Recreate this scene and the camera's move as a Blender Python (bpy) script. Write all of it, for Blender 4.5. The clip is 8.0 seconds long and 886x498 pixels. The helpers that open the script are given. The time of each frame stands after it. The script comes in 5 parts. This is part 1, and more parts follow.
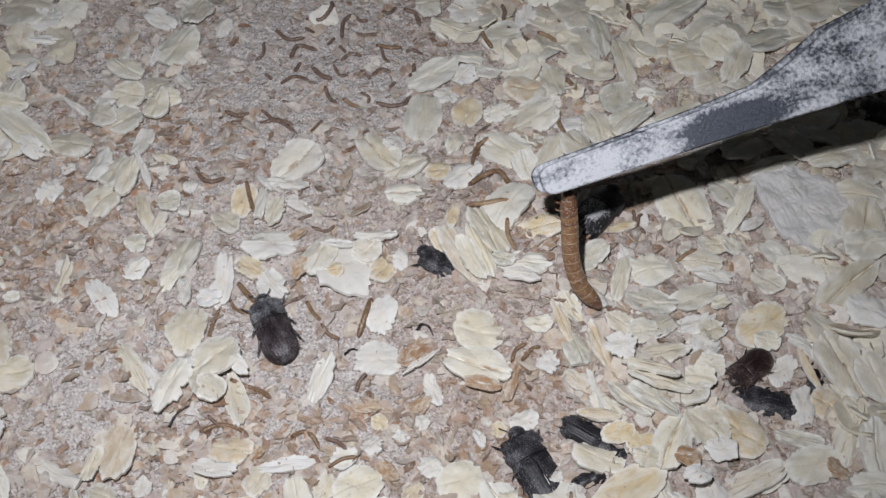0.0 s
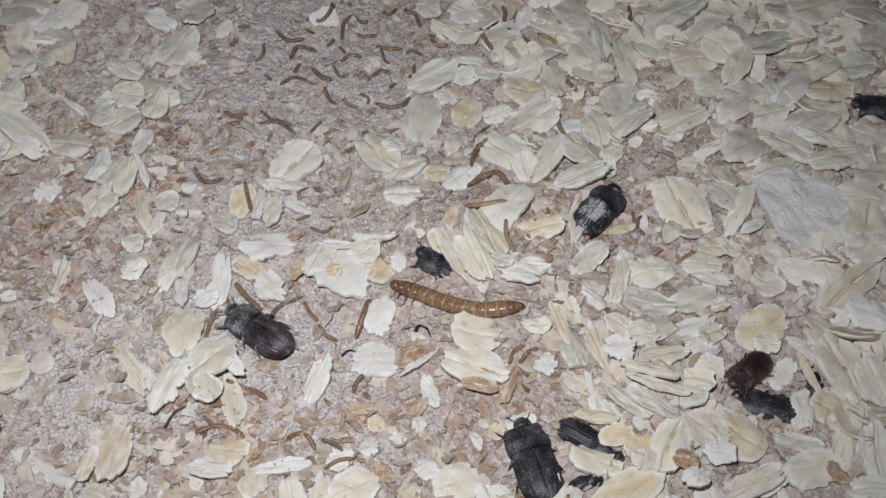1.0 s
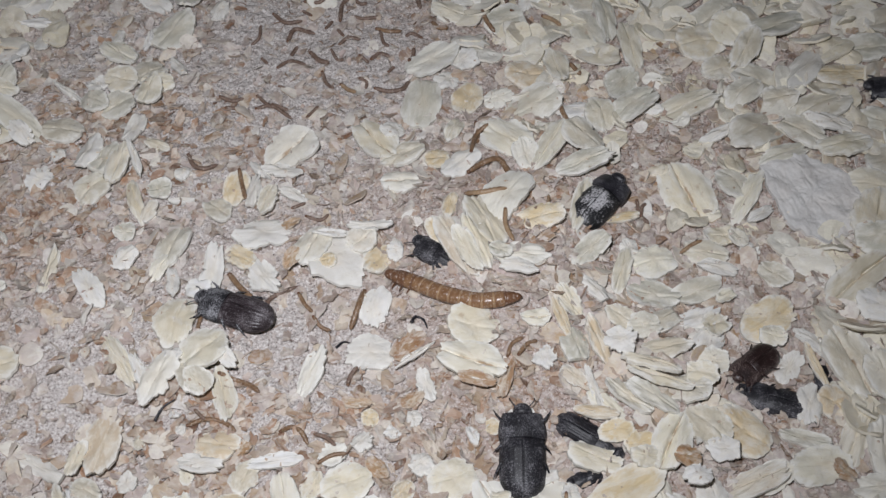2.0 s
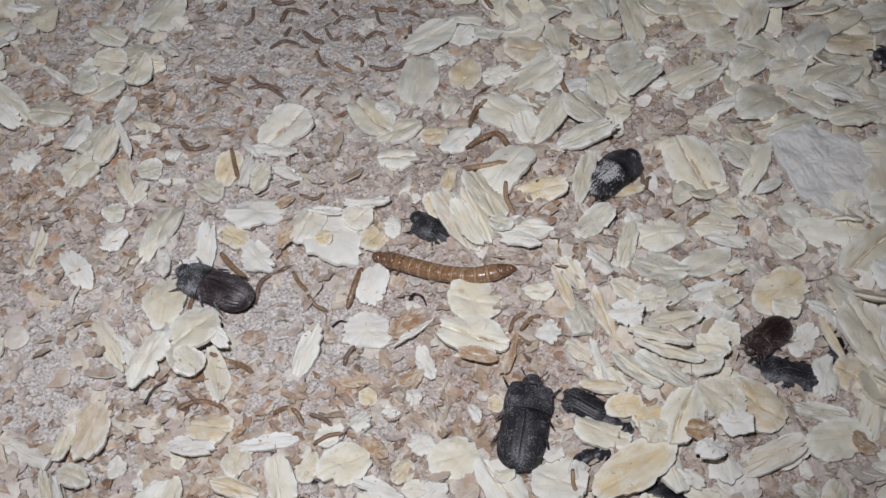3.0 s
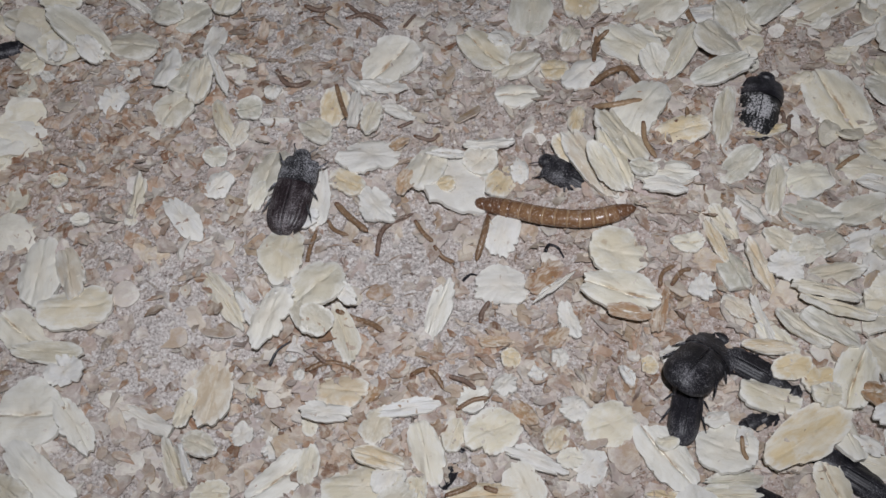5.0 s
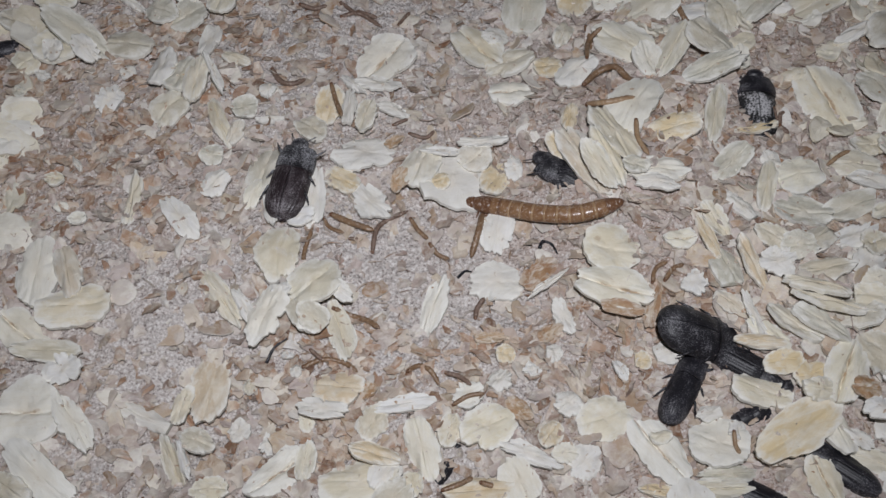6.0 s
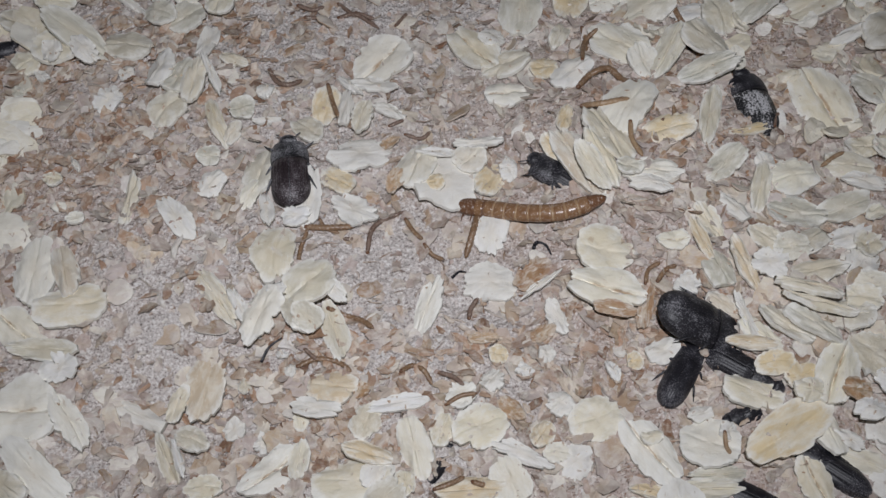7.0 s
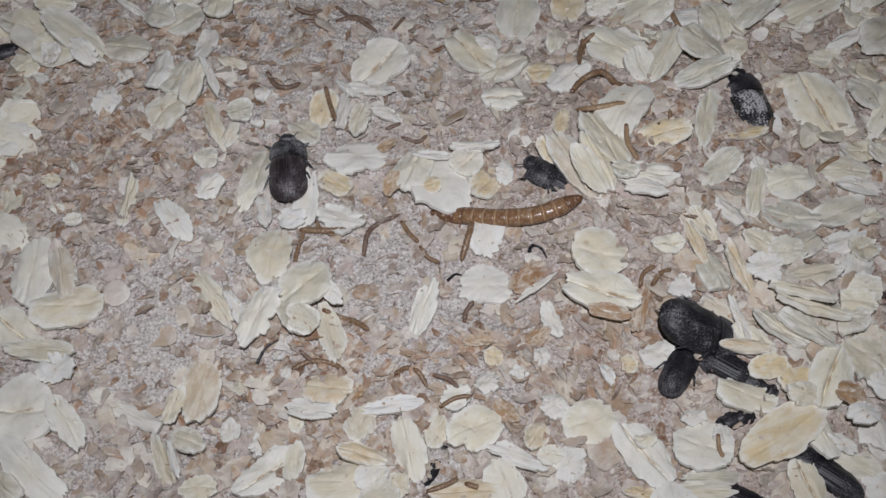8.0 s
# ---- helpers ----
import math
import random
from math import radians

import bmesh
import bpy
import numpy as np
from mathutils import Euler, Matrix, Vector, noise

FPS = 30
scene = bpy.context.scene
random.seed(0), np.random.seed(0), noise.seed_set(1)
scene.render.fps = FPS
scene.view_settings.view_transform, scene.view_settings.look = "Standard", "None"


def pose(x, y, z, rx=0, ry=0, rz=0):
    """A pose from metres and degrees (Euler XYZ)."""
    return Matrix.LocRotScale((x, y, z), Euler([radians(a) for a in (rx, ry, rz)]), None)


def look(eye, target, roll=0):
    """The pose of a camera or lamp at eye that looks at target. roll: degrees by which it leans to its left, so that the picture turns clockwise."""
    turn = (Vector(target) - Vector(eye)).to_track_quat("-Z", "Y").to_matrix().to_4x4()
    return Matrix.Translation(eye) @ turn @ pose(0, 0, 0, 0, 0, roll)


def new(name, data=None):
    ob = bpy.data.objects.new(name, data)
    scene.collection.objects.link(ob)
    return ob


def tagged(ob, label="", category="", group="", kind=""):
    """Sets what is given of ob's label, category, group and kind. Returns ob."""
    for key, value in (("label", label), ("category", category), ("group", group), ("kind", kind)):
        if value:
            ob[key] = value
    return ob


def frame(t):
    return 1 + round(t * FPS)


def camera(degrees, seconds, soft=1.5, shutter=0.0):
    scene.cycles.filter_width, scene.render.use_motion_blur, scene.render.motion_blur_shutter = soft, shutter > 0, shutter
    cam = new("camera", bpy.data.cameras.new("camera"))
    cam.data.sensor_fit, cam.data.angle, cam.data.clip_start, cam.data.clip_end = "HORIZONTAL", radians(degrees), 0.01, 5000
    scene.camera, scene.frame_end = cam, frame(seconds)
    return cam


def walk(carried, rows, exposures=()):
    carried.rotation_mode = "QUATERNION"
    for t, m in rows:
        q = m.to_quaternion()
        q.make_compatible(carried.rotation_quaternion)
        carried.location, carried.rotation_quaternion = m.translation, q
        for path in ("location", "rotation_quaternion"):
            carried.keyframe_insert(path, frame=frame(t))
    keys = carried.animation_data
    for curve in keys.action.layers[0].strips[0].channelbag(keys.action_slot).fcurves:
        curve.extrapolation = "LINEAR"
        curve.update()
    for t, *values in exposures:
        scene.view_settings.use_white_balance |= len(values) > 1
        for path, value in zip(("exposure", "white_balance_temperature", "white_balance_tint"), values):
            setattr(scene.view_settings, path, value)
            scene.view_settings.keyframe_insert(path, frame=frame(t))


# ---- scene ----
# All lengths below are in millimetres and are scaled to metres by MM.
MM = 0.001

# ---- camera ----
cam = camera(48.0, 8.0, soft=1.5, shutter=0.5)


def eye_pose(x, y, z, yaw, pitch, roll):
    return pose(x * MM, y * MM, z * MM, 90 + pitch, 0, yaw) @ pose(0, 0, 0, 0, 0, roll)


walk(cam, [
    (0, eye_pose(-1.22, -116.97, 150.68, -0.463, -52.262, 1.855)),
    (0.5, eye_pose(-0.55, -116.90, 150.65, -0.327, -52.245, 1.767)),
    (1, eye_pose(0.00, -116.98, 149.72, 0.000, -52.000, 1.693)),
    (1.5, eye_pose(0.54, -116.55, 146.93, 0.361, -51.895, 1.384)),
    (1.7, eye_pose(1.40, -114.62, 147.08, 0.688, -52.689, 1.303)),
    (2.8, eye_pose(4.77, -111.84, 141.61, 2.360, -53.372, -0.525)),
    (3, eye_pose(4.29, -114.67, 138.29, 1.911, -52.304, -0.677)),
    (3.5, eye_pose(3.06, -113.21, 137.35, 1.094, -52.163, -0.404)),
    (3.6, eye_pose(1.84, -108.42, 141.45, 1.137, -54.198, -0.070)),
    (3.7, eye_pose(2.03, -107.07, 138.23, 1.083, -55.192, -0.154)),
    (3.8, eye_pose(-0.45, -103.29, 135.44, 1.042, -57.734, 0.180)),
    (3.9, eye_pose(-1.95, -102.49, 136.82, 0.477, -57.462, 0.749)),
    (4, eye_pose(-7.23, -101.53, 137.69, -0.416, -58.417, 1.149)),
    (4.1, eye_pose(-12.68, -103.07, 133.21, 0.209, -57.739, 0.480)),
    (4.2, eye_pose(-15.60, -102.35, 133.14, 0.830, -57.341, 0.147)),
    (4.3, eye_pose(-17.44, -102.98, 131.86, 1.210, -56.861, -0.399)),
    (4.5, eye_pose(-19.77, -101.30, 131.33, 0.673, -57.228, -0.305)),
    (4.7, eye_pose(-19.42, -103.71, 130.61, 0.913, -56.719, -0.251)),
    (5.8, eye_pose(-17.37, -104.80, 132.32, 1.450, -57.170, -0.350)),
    (6, eye_pose(-18.77, -104.67, 132.25, 0.578, -57.149, 0.009)),
    (6.5, eye_pose(-17.51, -104.48, 133.10, 1.002, -57.362, -0.264)),
    (7, eye_pose(-16.76, -104.90, 133.18, 1.338, -57.226, -0.508)),
    (7.5, eye_pose(-16.04, -104.90, 133.70, 1.507, -57.267, -0.524)),
    (8, eye_pose(-15.74, -105.17, 133.76, 1.581, -57.089, -0.471)),
], exposures=[(0.0, -0.05), (1.5, -0.06), (3.5, -0.13), (4.5, -0.31), (8.0, -0.33)])

# ---- world and light: the phone's torch beside its lens, in a dim room ----
world = bpy.data.worlds.new("dim_room")
scene.world = world
world.use_nodes = True
world.node_tree.nodes["Background"].inputs["Color"].default_value = (0.86, 0.93, 1.0, 1)
world.node_tree.nodes["Background"].inputs["Strength"].default_value = 0.018
scene.view_settings.exposure = 0.0

torch_data = bpy.data.lights.new("phone_torch", "SPOT")
torch_data.energy = 1.29
torch_data.color = (0.985, 1.0, 1.075)
torch_data.shadow_soft_size = 0.0022
torch_data.spot_size = radians(114)
torch_data.spot_blend = 1.0
torch = new("phone_torch", torch_data)
torch.matrix_world = look((-14 * MM, -98 * MM, 168 * MM), (-29 * MM, 60 * MM, 0.0))


# ---- materials ----
def material(name):
    mat = bpy.data.materials.new(name)
    mat.use_nodes = True
    return mat, mat.node_tree.nodes, mat.node_tree.links, mat.node_tree.nodes["Principled BSDF"]


def coords(nodes, links, scale, space="Object"):
    """Texture coordinates in millimetres, stretched by scale."""
    tex = nodes.new("ShaderNodeTexCoord")
    mp = nodes.new("ShaderNodeMapping")
    mp.inputs["Scale"].default_value = [1000 * s for s in scale]
    links.new(tex.outputs[space], mp.inputs["Vector"])
    return mp.outputs["Vector"]


def noise_tex(nodes, links, vec, scale, detail=4.0, rough=0.55, distortion=0.0):
    n = nodes.new("ShaderNodeTexNoise")
    n.inputs["Scale"].default_value = scale
    n.inputs["Detail"].default_value = detail
    n.inputs["Roughness"].default_value = rough
    n.inputs["Distortion"].default_value = distortion
    links.new(vec, n.inputs["Vector"])
    return n


def ramp(nodes, links, fac, stops, interpolation="LINEAR"):
    r = nodes.new("ShaderNodeValToRGB")
    r.color_ramp.interpolation = interpolation
    while len(r.color_ramp.elements) < len(stops):
        r.color_ramp.elements.new(0.5)
    for e, (p, c) in zip(r.color_ramp.elements, stops):
        e.position = p
        e.color = (*c, 1) if len(c) == 3 else c
    links.new(fac, r.inputs["Fac"])
    return r.outputs["Color"]


def mix(nodes, links, fac, a, b, kind="MIX"):
    m = nodes.new("ShaderNodeMix")
    m.data_type = "RGBA"
    m.blend_type = kind
    for value, socket in ((fac, m.inputs[0]), (a, m.inputs[6]), (b, m.inputs[7])):
        if hasattr(value, "is_output"):
            links.new(value, socket)
        elif isinstance(value, tuple):
            socket.default_value = (*value, 1)
        else:
            socket.default_value = value
    return m.outputs[2]


def bump(nodes, links, height, strength, distance_mm, normal=None):
    b = nodes.new("ShaderNodeBump")
    b.inputs["Strength"].default_value = strength
    b.inputs["Distance"].default_value = distance_mm * MM
    links.new(height, b.inputs["Height"])
    if normal is not None:
        links.new(normal, b.inputs["Normal"])
    return b.outputs["Normal"]


def grey(v):
    return (v, v, v)


def random_out(nodes, source):
    if source == "object":
        return nodes.new("ShaderNodeObjectInfo").outputs["Random"]
    return nodes.new("ShaderNodeNewGeometry").outputs["Random Per Island"]


def rim_mask(nodes, links, value, most):
    """Rises towards the broken rim of a flake."""
    r = nodes.new("ShaderNodeMapRange")
    r.inputs["From Min"].default_value = 1.12
    r.inputs["From Max"].default_value = 1.38
    r.inputs["To Max"].default_value = most
    links.new(value, r.inputs["Value"])
    return r.outputs[0]


def oat_material(name, stops, source, grain=1.0, blotch=0.2, rim=0.8, dust=0.5, slit=0.0):
    """Rolled grain: starchy white bloom, long fibres and small brown bran marks."""
    mat, nodes, links, bsdf = material(name)
    vec = coords(nodes, links, (1, 1, 1))
    base = ramp(nodes, links, random_out(nodes, source), stops)
    shift = nodes.new("ShaderNodeVectorMath")
    shift.operation = "ADD"
    rnd = nodes.new("ShaderNodeMath")
    rnd.operation = "MULTIPLY"
    rnd.inputs[1].default_value = 300.0
    links.new(random_out(nodes, source), rnd.inputs[0])
    links.new(vec, shift.inputs[0])
    links.new(rnd.outputs[0], shift.inputs[1])
    vec = shift.outputs[0]
    long_vec = nodes.new("ShaderNodeMapping")
    long_vec.inputs["Scale"].default_value = (0.3, 1.1, 1.0)
    links.new(vec, long_vec.inputs["Vector"])
    fibre = noise_tex(nodes, links, long_vec.outputs[0], 0.9, 6, 0.68, 1.2)
    bloom = noise_tex(nodes, links, vec, 0.3, 6, 0.72, 0.6)
    colour = mix(nodes, links, ramp(nodes, links, bloom.outputs[0], [(0.48, grey(0.0)), (0.64, grey(0.6))]), base, (0.87, 0.85, 0.79))
    layer = ramp(nodes, links, noise_tex(nodes, links, vec, 0.26, 6, 0.66, 0.5).outputs[0], [(0.48, grey(0.0)), (0.57, grey(1.0))])
    colour = mix(nodes, links, mix(nodes, links, 1.0, layer, grey(0.35), "MULTIPLY"), colour, (0.84, 0.80, 0.69))
    line_vec = nodes.new("ShaderNodeMapping")
    line_vec.inputs["Scale"].default_value = (0.35, 3.4, 1.0)
    links.new(vec, line_vec.inputs["Vector"])
    lines = noise_tex(nodes, links, line_vec.outputs[0], 1.1, 3, 0.6, 0.8)
    colour = mix(nodes, links, ramp(nodes, links, lines.outputs[0], [(0.34, grey(0.08)), (0.46, grey(0.0))]), colour, (0.52, 0.43, 0.29))
    colour = mix(nodes, links, ramp(nodes, links, fibre.outputs[0], [(0.3, grey(blotch)), (0.5, grey(0.0))]), colour, (0.58, 0.49, 0.33))
    if source == "object":
        place = nodes.new("ShaderNodeTexCoord")
        flat = nodes.new("ShaderNodeVectorMath")
        flat.operation = "MULTIPLY"
        flat.inputs[1].default_value = (200, 200, 0)
        links.new(place.outputs["Object"], flat.inputs[0])
        far = nodes.new("ShaderNodeVectorMath")
        far.operation = "LENGTH"
        links.new(flat.outputs[0], far.inputs[0])
        edge = nodes.new("ShaderNodeMath")
        edge.operation = "MULTIPLY_ADD"
        edge.inputs[1].default_value = 0.7
        links.new(noise_tex(nodes, links, vec, 0.8, 4, 0.6).outputs[0], edge.inputs[0])
        links.new(far.outputs["Value"], edge.inputs[2])
        heart = ramp(nodes, links, edge.outputs[0], [(0.35, grey(0.24)), (0.95, grey(0.0))])
        colour = mix(nodes, links, heart, colour, (0.66, 0.52, 0.33))
        colour = mix(nodes, links, rim_mask(nodes, links, edge.outputs[0], rim), colour, (0.90, 0.88, 0.82))
    else:
        settled = noise_tex(nodes, links, coords(nodes, links, (1, 1, 1)), 0.7, 5, 0.68)
        colour = mix(nodes, links, ramp(nodes, links, settled.outputs[0], [(0.47, grey(0.0)), (0.58, grey(dust))]), colour, (0.60, 0.52, 0.48))
    marks = noise_tex(nodes, links, vec, 0.45, 4, 0.6)
    colour = mix(nodes, links, ramp(nodes, links, marks.outputs[0], [(0.66, grey(0.0)), (0.74, grey(0.45))]), colour, (0.46, 0.31, 0.19))
    if slit:
        own = nodes.new("ShaderNodeSeparateXYZ")
        links.new(coords(nodes, links, (1, 1, 1)), own.inputs[0])
        off = nodes.new("ShaderNodeMath")
        off.operation = "ABSOLUTE"
        links.new(own.outputs[1], off.inputs[0])
        wide = nodes.new("ShaderNodeMath")
        wide.operation = "MULTIPLY_ADD"
        wide.inputs[1].default_value = 1.5
        links.new(noise_tex(nodes, links, vec, 0.5, 4, 0.6).outputs[0], wide.inputs[0])
        links.new(off.outputs[0], wide.inputs[2])
        colour = mix(nodes, links, ramp(nodes, links, wide.outputs[0], [(0.66, grey(slit)), (0.92, grey(0.0))]), colour, (0.36, 0.23, 0.13))
    links.new(colour, bsdf.inputs["Base Color"])
    bsdf.inputs["Roughness"].default_value = 0.46
    bsdf.inputs["Specular IOR Level"].default_value = 0.28
    bsdf.inputs["Subsurface Weight"].default_value = 0.0
    n1 = bump(nodes, links, lines.outputs[0], 0.22 * grain, 0.12, bump(nodes, links, fibre.outputs[0], 0.25 * grain, 0.22))
    n1 = bump(nodes, links, layer, 0.35, 0.16, n1)
    n1 = bump(nodes, links, noise_tex(nodes, links, vec, 1.1, 5, 0.6).outputs[0], 0.3, 0.18, n1)
    fine = noise_tex(nodes, links, vec, 5.0, 3, 0.6)
    links.new(bump(nodes, links, fine.outputs[0], 0.45, 0.1, n1), bsdf.inputs["Normal"])
    return mat


OAT_STOPS = [(0.0, (0.83, 0.78, 0.63)), (0.16, (0.87, 0.85, 0.78)), (0.32, (0.78, 0.71, 0.54)), (0.48, (0.64, 0.58, 0.46)), (0.62, (0.86, 0.82, 0.68)), (0.76, (0.74, 0.66, 0.50)), (0.9, (0.85, 0.82, 0.73)), (1.0, (0.60, 0.48, 0.34))]
GREY_STOPS = [(0.0, (0.56, 0.545, 0.46)), (0.35, (0.66, 0.63, 0.53)), (0.65, (0.60, 0.55, 0.45)), (1.0, (0.74, 0.69, 0.54))]
WHITE_STOPS = [(0.0, (0.86, 0.85, 0.83)), (0.5, (0.81, 0.78, 0.72)), (1.0, (0.84, 0.82, 0.78))]
HUSK_STOPS = [(0.0, (0.42, 0.24, 0.12)), (0.5, (0.50, 0.33, 0.20)), (1.0, (0.32, 0.165, 0.08))]
GOLD_STOPS = [(0.0, (0.74, 0.60, 0.37)), (1.0, (0.68, 0.55, 0.38))]
MAT_OAT = oat_material("rolled_oat", OAT_STOPS, "object")
MAT_CREASED = oat_material("creased_oat", OAT_STOPS, "object", slit=0.8)
MAT_RIDGED = oat_material("ridged_oat", OAT_STOPS, "object", 2.0, 0.35)
MAT_GREY = oat_material("greyish_oat", GREY_STOPS, "object")
MAT_WHITE = oat_material("starchy_white_oat", WHITE_STOPS, "object", 1.2, 0.12)
MAT_HUSK = oat_material("brown_bran_husk", HUSK_STOPS, "object", 1.2, 0.4, 0.15)
MAT_GOLD = oat_material("golden_oat", GOLD_STOPS, "object")
MAT_OAT_LOOSE = oat_material("loose_oats", OAT_STOPS, "island", 1.4, dust=0.15)
CHIP_STOPS = [(0.0, (0.528, 0.429, 0.402)), (0.15, (0.363, 0.242, 0.193)), (0.3, (0.616, 0.539, 0.512)), (0.45, (0.407, 0.259, 0.182)), (0.58, (0.550, 0.457, 0.418)),
              (0.7, (0.132, 0.075, 0.050)), (0.8, (0.814, 0.781, 0.748)), (0.9, (0.297, 0.171, 0.110)), (1.0, (0.682, 0.621, 0.572))]
FRAGMENT_STOPS = [(0.0, (0.72, 0.64, 0.52)), (0.3, (0.84, 0.81, 0.76)), (0.45, (0.54, 0.43, 0.34)), (0.62, (0.42, 0.26, 0.15)), (0.75, (0.76, 0.70, 0.60)), (0.85, (0.58, 0.43, 0.28)), (1.0, (0.30, 0.165, 0.085))]
MAT_HUSK_LOOSE = oat_material("loose_bran_husks", [(0.0, (0.38, 0.215, 0.13)), (0.3, (0.50, 0.345, 0.25)), (0.5, (0.22, 0.11, 0.062)), (0.75, (0.43, 0.275, 0.18)), (1.0, (0.15, 0.075, 0.045))], "island", 1.0, 0.3, dust=0.15)
MAT_FRAGMENTS = oat_material("oat_fragments", FRAGMENT_STOPS, "island", 1.3)
FRASS_STOPS = [(0.0, (0.16, 0.09, 0.06)), (0.4, (0.26, 0.16, 0.10)), (0.7, (0.36, 0.25, 0.18)), (1.0, (0.10, 0.07, 0.06))]
MAT_FRASS = oat_material("dark_frass", FRASS_STOPS, "island", 1.0, 0.2)
MAT_CHIPS = oat_material("bran_chips", CHIP_STOPS, "island", 1.2, 0.4, dust=0.4)
SHARD_STOPS = [(0.0, (0.46, 0.37, 0.335)), (0.2, (0.56, 0.485, 0.455)), (0.36, (0.34, 0.225, 0.17)), (0.5, (0.51, 0.43, 0.395)), (0.64, (0.17, 0.10, 0.065)), (0.76, (0.70, 0.66, 0.62)), (0.88, (0.44, 0.32, 0.25)), (1.0, (0.28, 0.17, 0.115))]
MAT_SHARDS = oat_material("bran_shards", SHARD_STOPS, "island", 1.2, 0.4, dust=0.35)
MAT_SHARD = oat_material("torn_bran_shard", SHARD_STOPS, "object", 1.2, 0.4, 0.25)


def substrate_material():
    """Fine pinkish frass and flour with paler and browner drifts and grains of both."""
    mat, nodes, links, bsdf = material("flour_and_frass")
    vec = coords(nodes, links, (1, 1, 1))
    drift = noise_tex(nodes, links, vec, 0.035, 4, 0.55)
    base = ramp(nodes, links, drift.outputs[0], [(0.32, (0.43, 0.32, 0.26)), (0.5, (0.53, 0.435, 0.385)), (0.7, (0.59, 0.52, 0.485))])
    crumbs = nodes.new("ShaderNodeTexVoronoi")
    crumbs.inputs["Scale"].default_value = 0.95
    crumbs.inputs["Randomness"].default_value = 1.0
    warp = mix(nodes, links, 0.35, vec, noise_tex(nodes, links, vec, 0.7, 3).outputs["Color"], "LINEAR_LIGHT")
    links.new(warp, crumbs.inputs["Vector"])
    tone = nodes.new("ShaderNodeSeparateColor")
    links.new(crumbs.outputs["Color"], tone.inputs[0])
    flecks = ramp(nodes, links, tone.outputs[0], [(0.0, (0.30, 0.19, 0.13)), (0.12, (0.46, 0.33, 0.25)), (0.4, (0.56, 0.45, 0.40)), (0.75, (0.63, 0.54, 0.49)), (1.0, (0.74, 0.68, 0.62))])
    colour = mix(nodes, links, 0.6, base, flecks)
    fine = noise_tex(nodes, links, vec, 2.4, 5, 0.72)
    colour = mix(nodes, links, ramp(nodes, links, fine.outputs[0], [(0.37, grey(0.9)), (0.45, grey(0.0))]), colour, (0.19, 0.13, 0.10))
    colour = mix(nodes, links, ramp(nodes, links, fine.outputs[0], [(0.54, grey(0.0)), (0.61, grey(0.85))]), colour, (0.84, 0.81, 0.79))
    for cx, cy, reach, most in ((-34, 54, 46, 0.95), (-21, -25, 27, 0.9), (-66, -30, 24, 0.7)):
        gap = nodes.new("ShaderNodeVectorMath")
        gap.operation = "DISTANCE"
        gap.inputs[1].default_value = (cx, cy, 0)
        links.new(mix(nodes, links, 0.22, vec, mix(nodes, links, 1.0, noise_tex(nodes, links, vec, 0.06, 4).outputs["Color"], (120.0, 120.0, 0.0), "MULTIPLY"), "ADD"), gap.inputs[0])
        fade = nodes.new("ShaderNodeMapRange")
        fade.inputs["From Min"].default_value = 0.5 * reach + 13
        fade.inputs["From Max"].default_value = reach + 13
        fade.inputs["To Min"].default_value = most
        fade.inputs["To Max"].default_value = 0.0
        links.new(gap.outputs["Value"], fade.inputs["Value"])
        powder = ramp(nodes, links, fine.outputs[0], [(0.36, (0.20, 0.16, 0.145)), (0.44, (0.56, 0.505, 0.475)), (0.52, (0.67, 0.615, 0.58)), (0.60, (0.86, 0.83, 0.80))])
        colour = mix(nodes, links, fade.outputs[0], colour, powder)
    links.new(colour, bsdf.inputs["Base Color"])
    bsdf.inputs["Roughness"].default_value = 0.92
    bsdf.inputs["Specular IOR Level"].default_value = 0.1
    n1 = bump(nodes, links, crumbs.outputs["Distance"], 0.8, 0.5)
    links.new(bump(nodes, links, fine.outputs[0], 0.9, 0.25, n1), bsdf.inputs["Normal"])
    return mat


MAT_SOIL = substrate_material()


def larva_material(name, dark, light, wet):
    mat, nodes, links, bsdf = material(name)
    vec = coords(nodes, links, (1, 1, 1))
    mottle = noise_tex(nodes, links, vec, 0.9, 4, 0.6)
    base = ramp(nodes, links, mottle.outputs[0], [(0.3, dark), (0.7, light)])
    dust = noise_tex(nodes, links, vec, 2.6, 4, 0.65)
    colour = mix(nodes, links, ramp(nodes, links, dust.outputs[0], [(0.54, grey(0.0)), (0.70, grey(0.6))]), base, (0.66, 0.58, 0.50))
    links.new(colour, bsdf.inputs["Base Color"])
    bsdf.inputs["Roughness"].default_value = wet
    bsdf.inputs["Specular IOR Level"].default_value = 0.5
    links.new(bump(nodes, links, dust.outputs[0], 0.25, 0.1), bsdf.inputs["Normal"])
    return mat


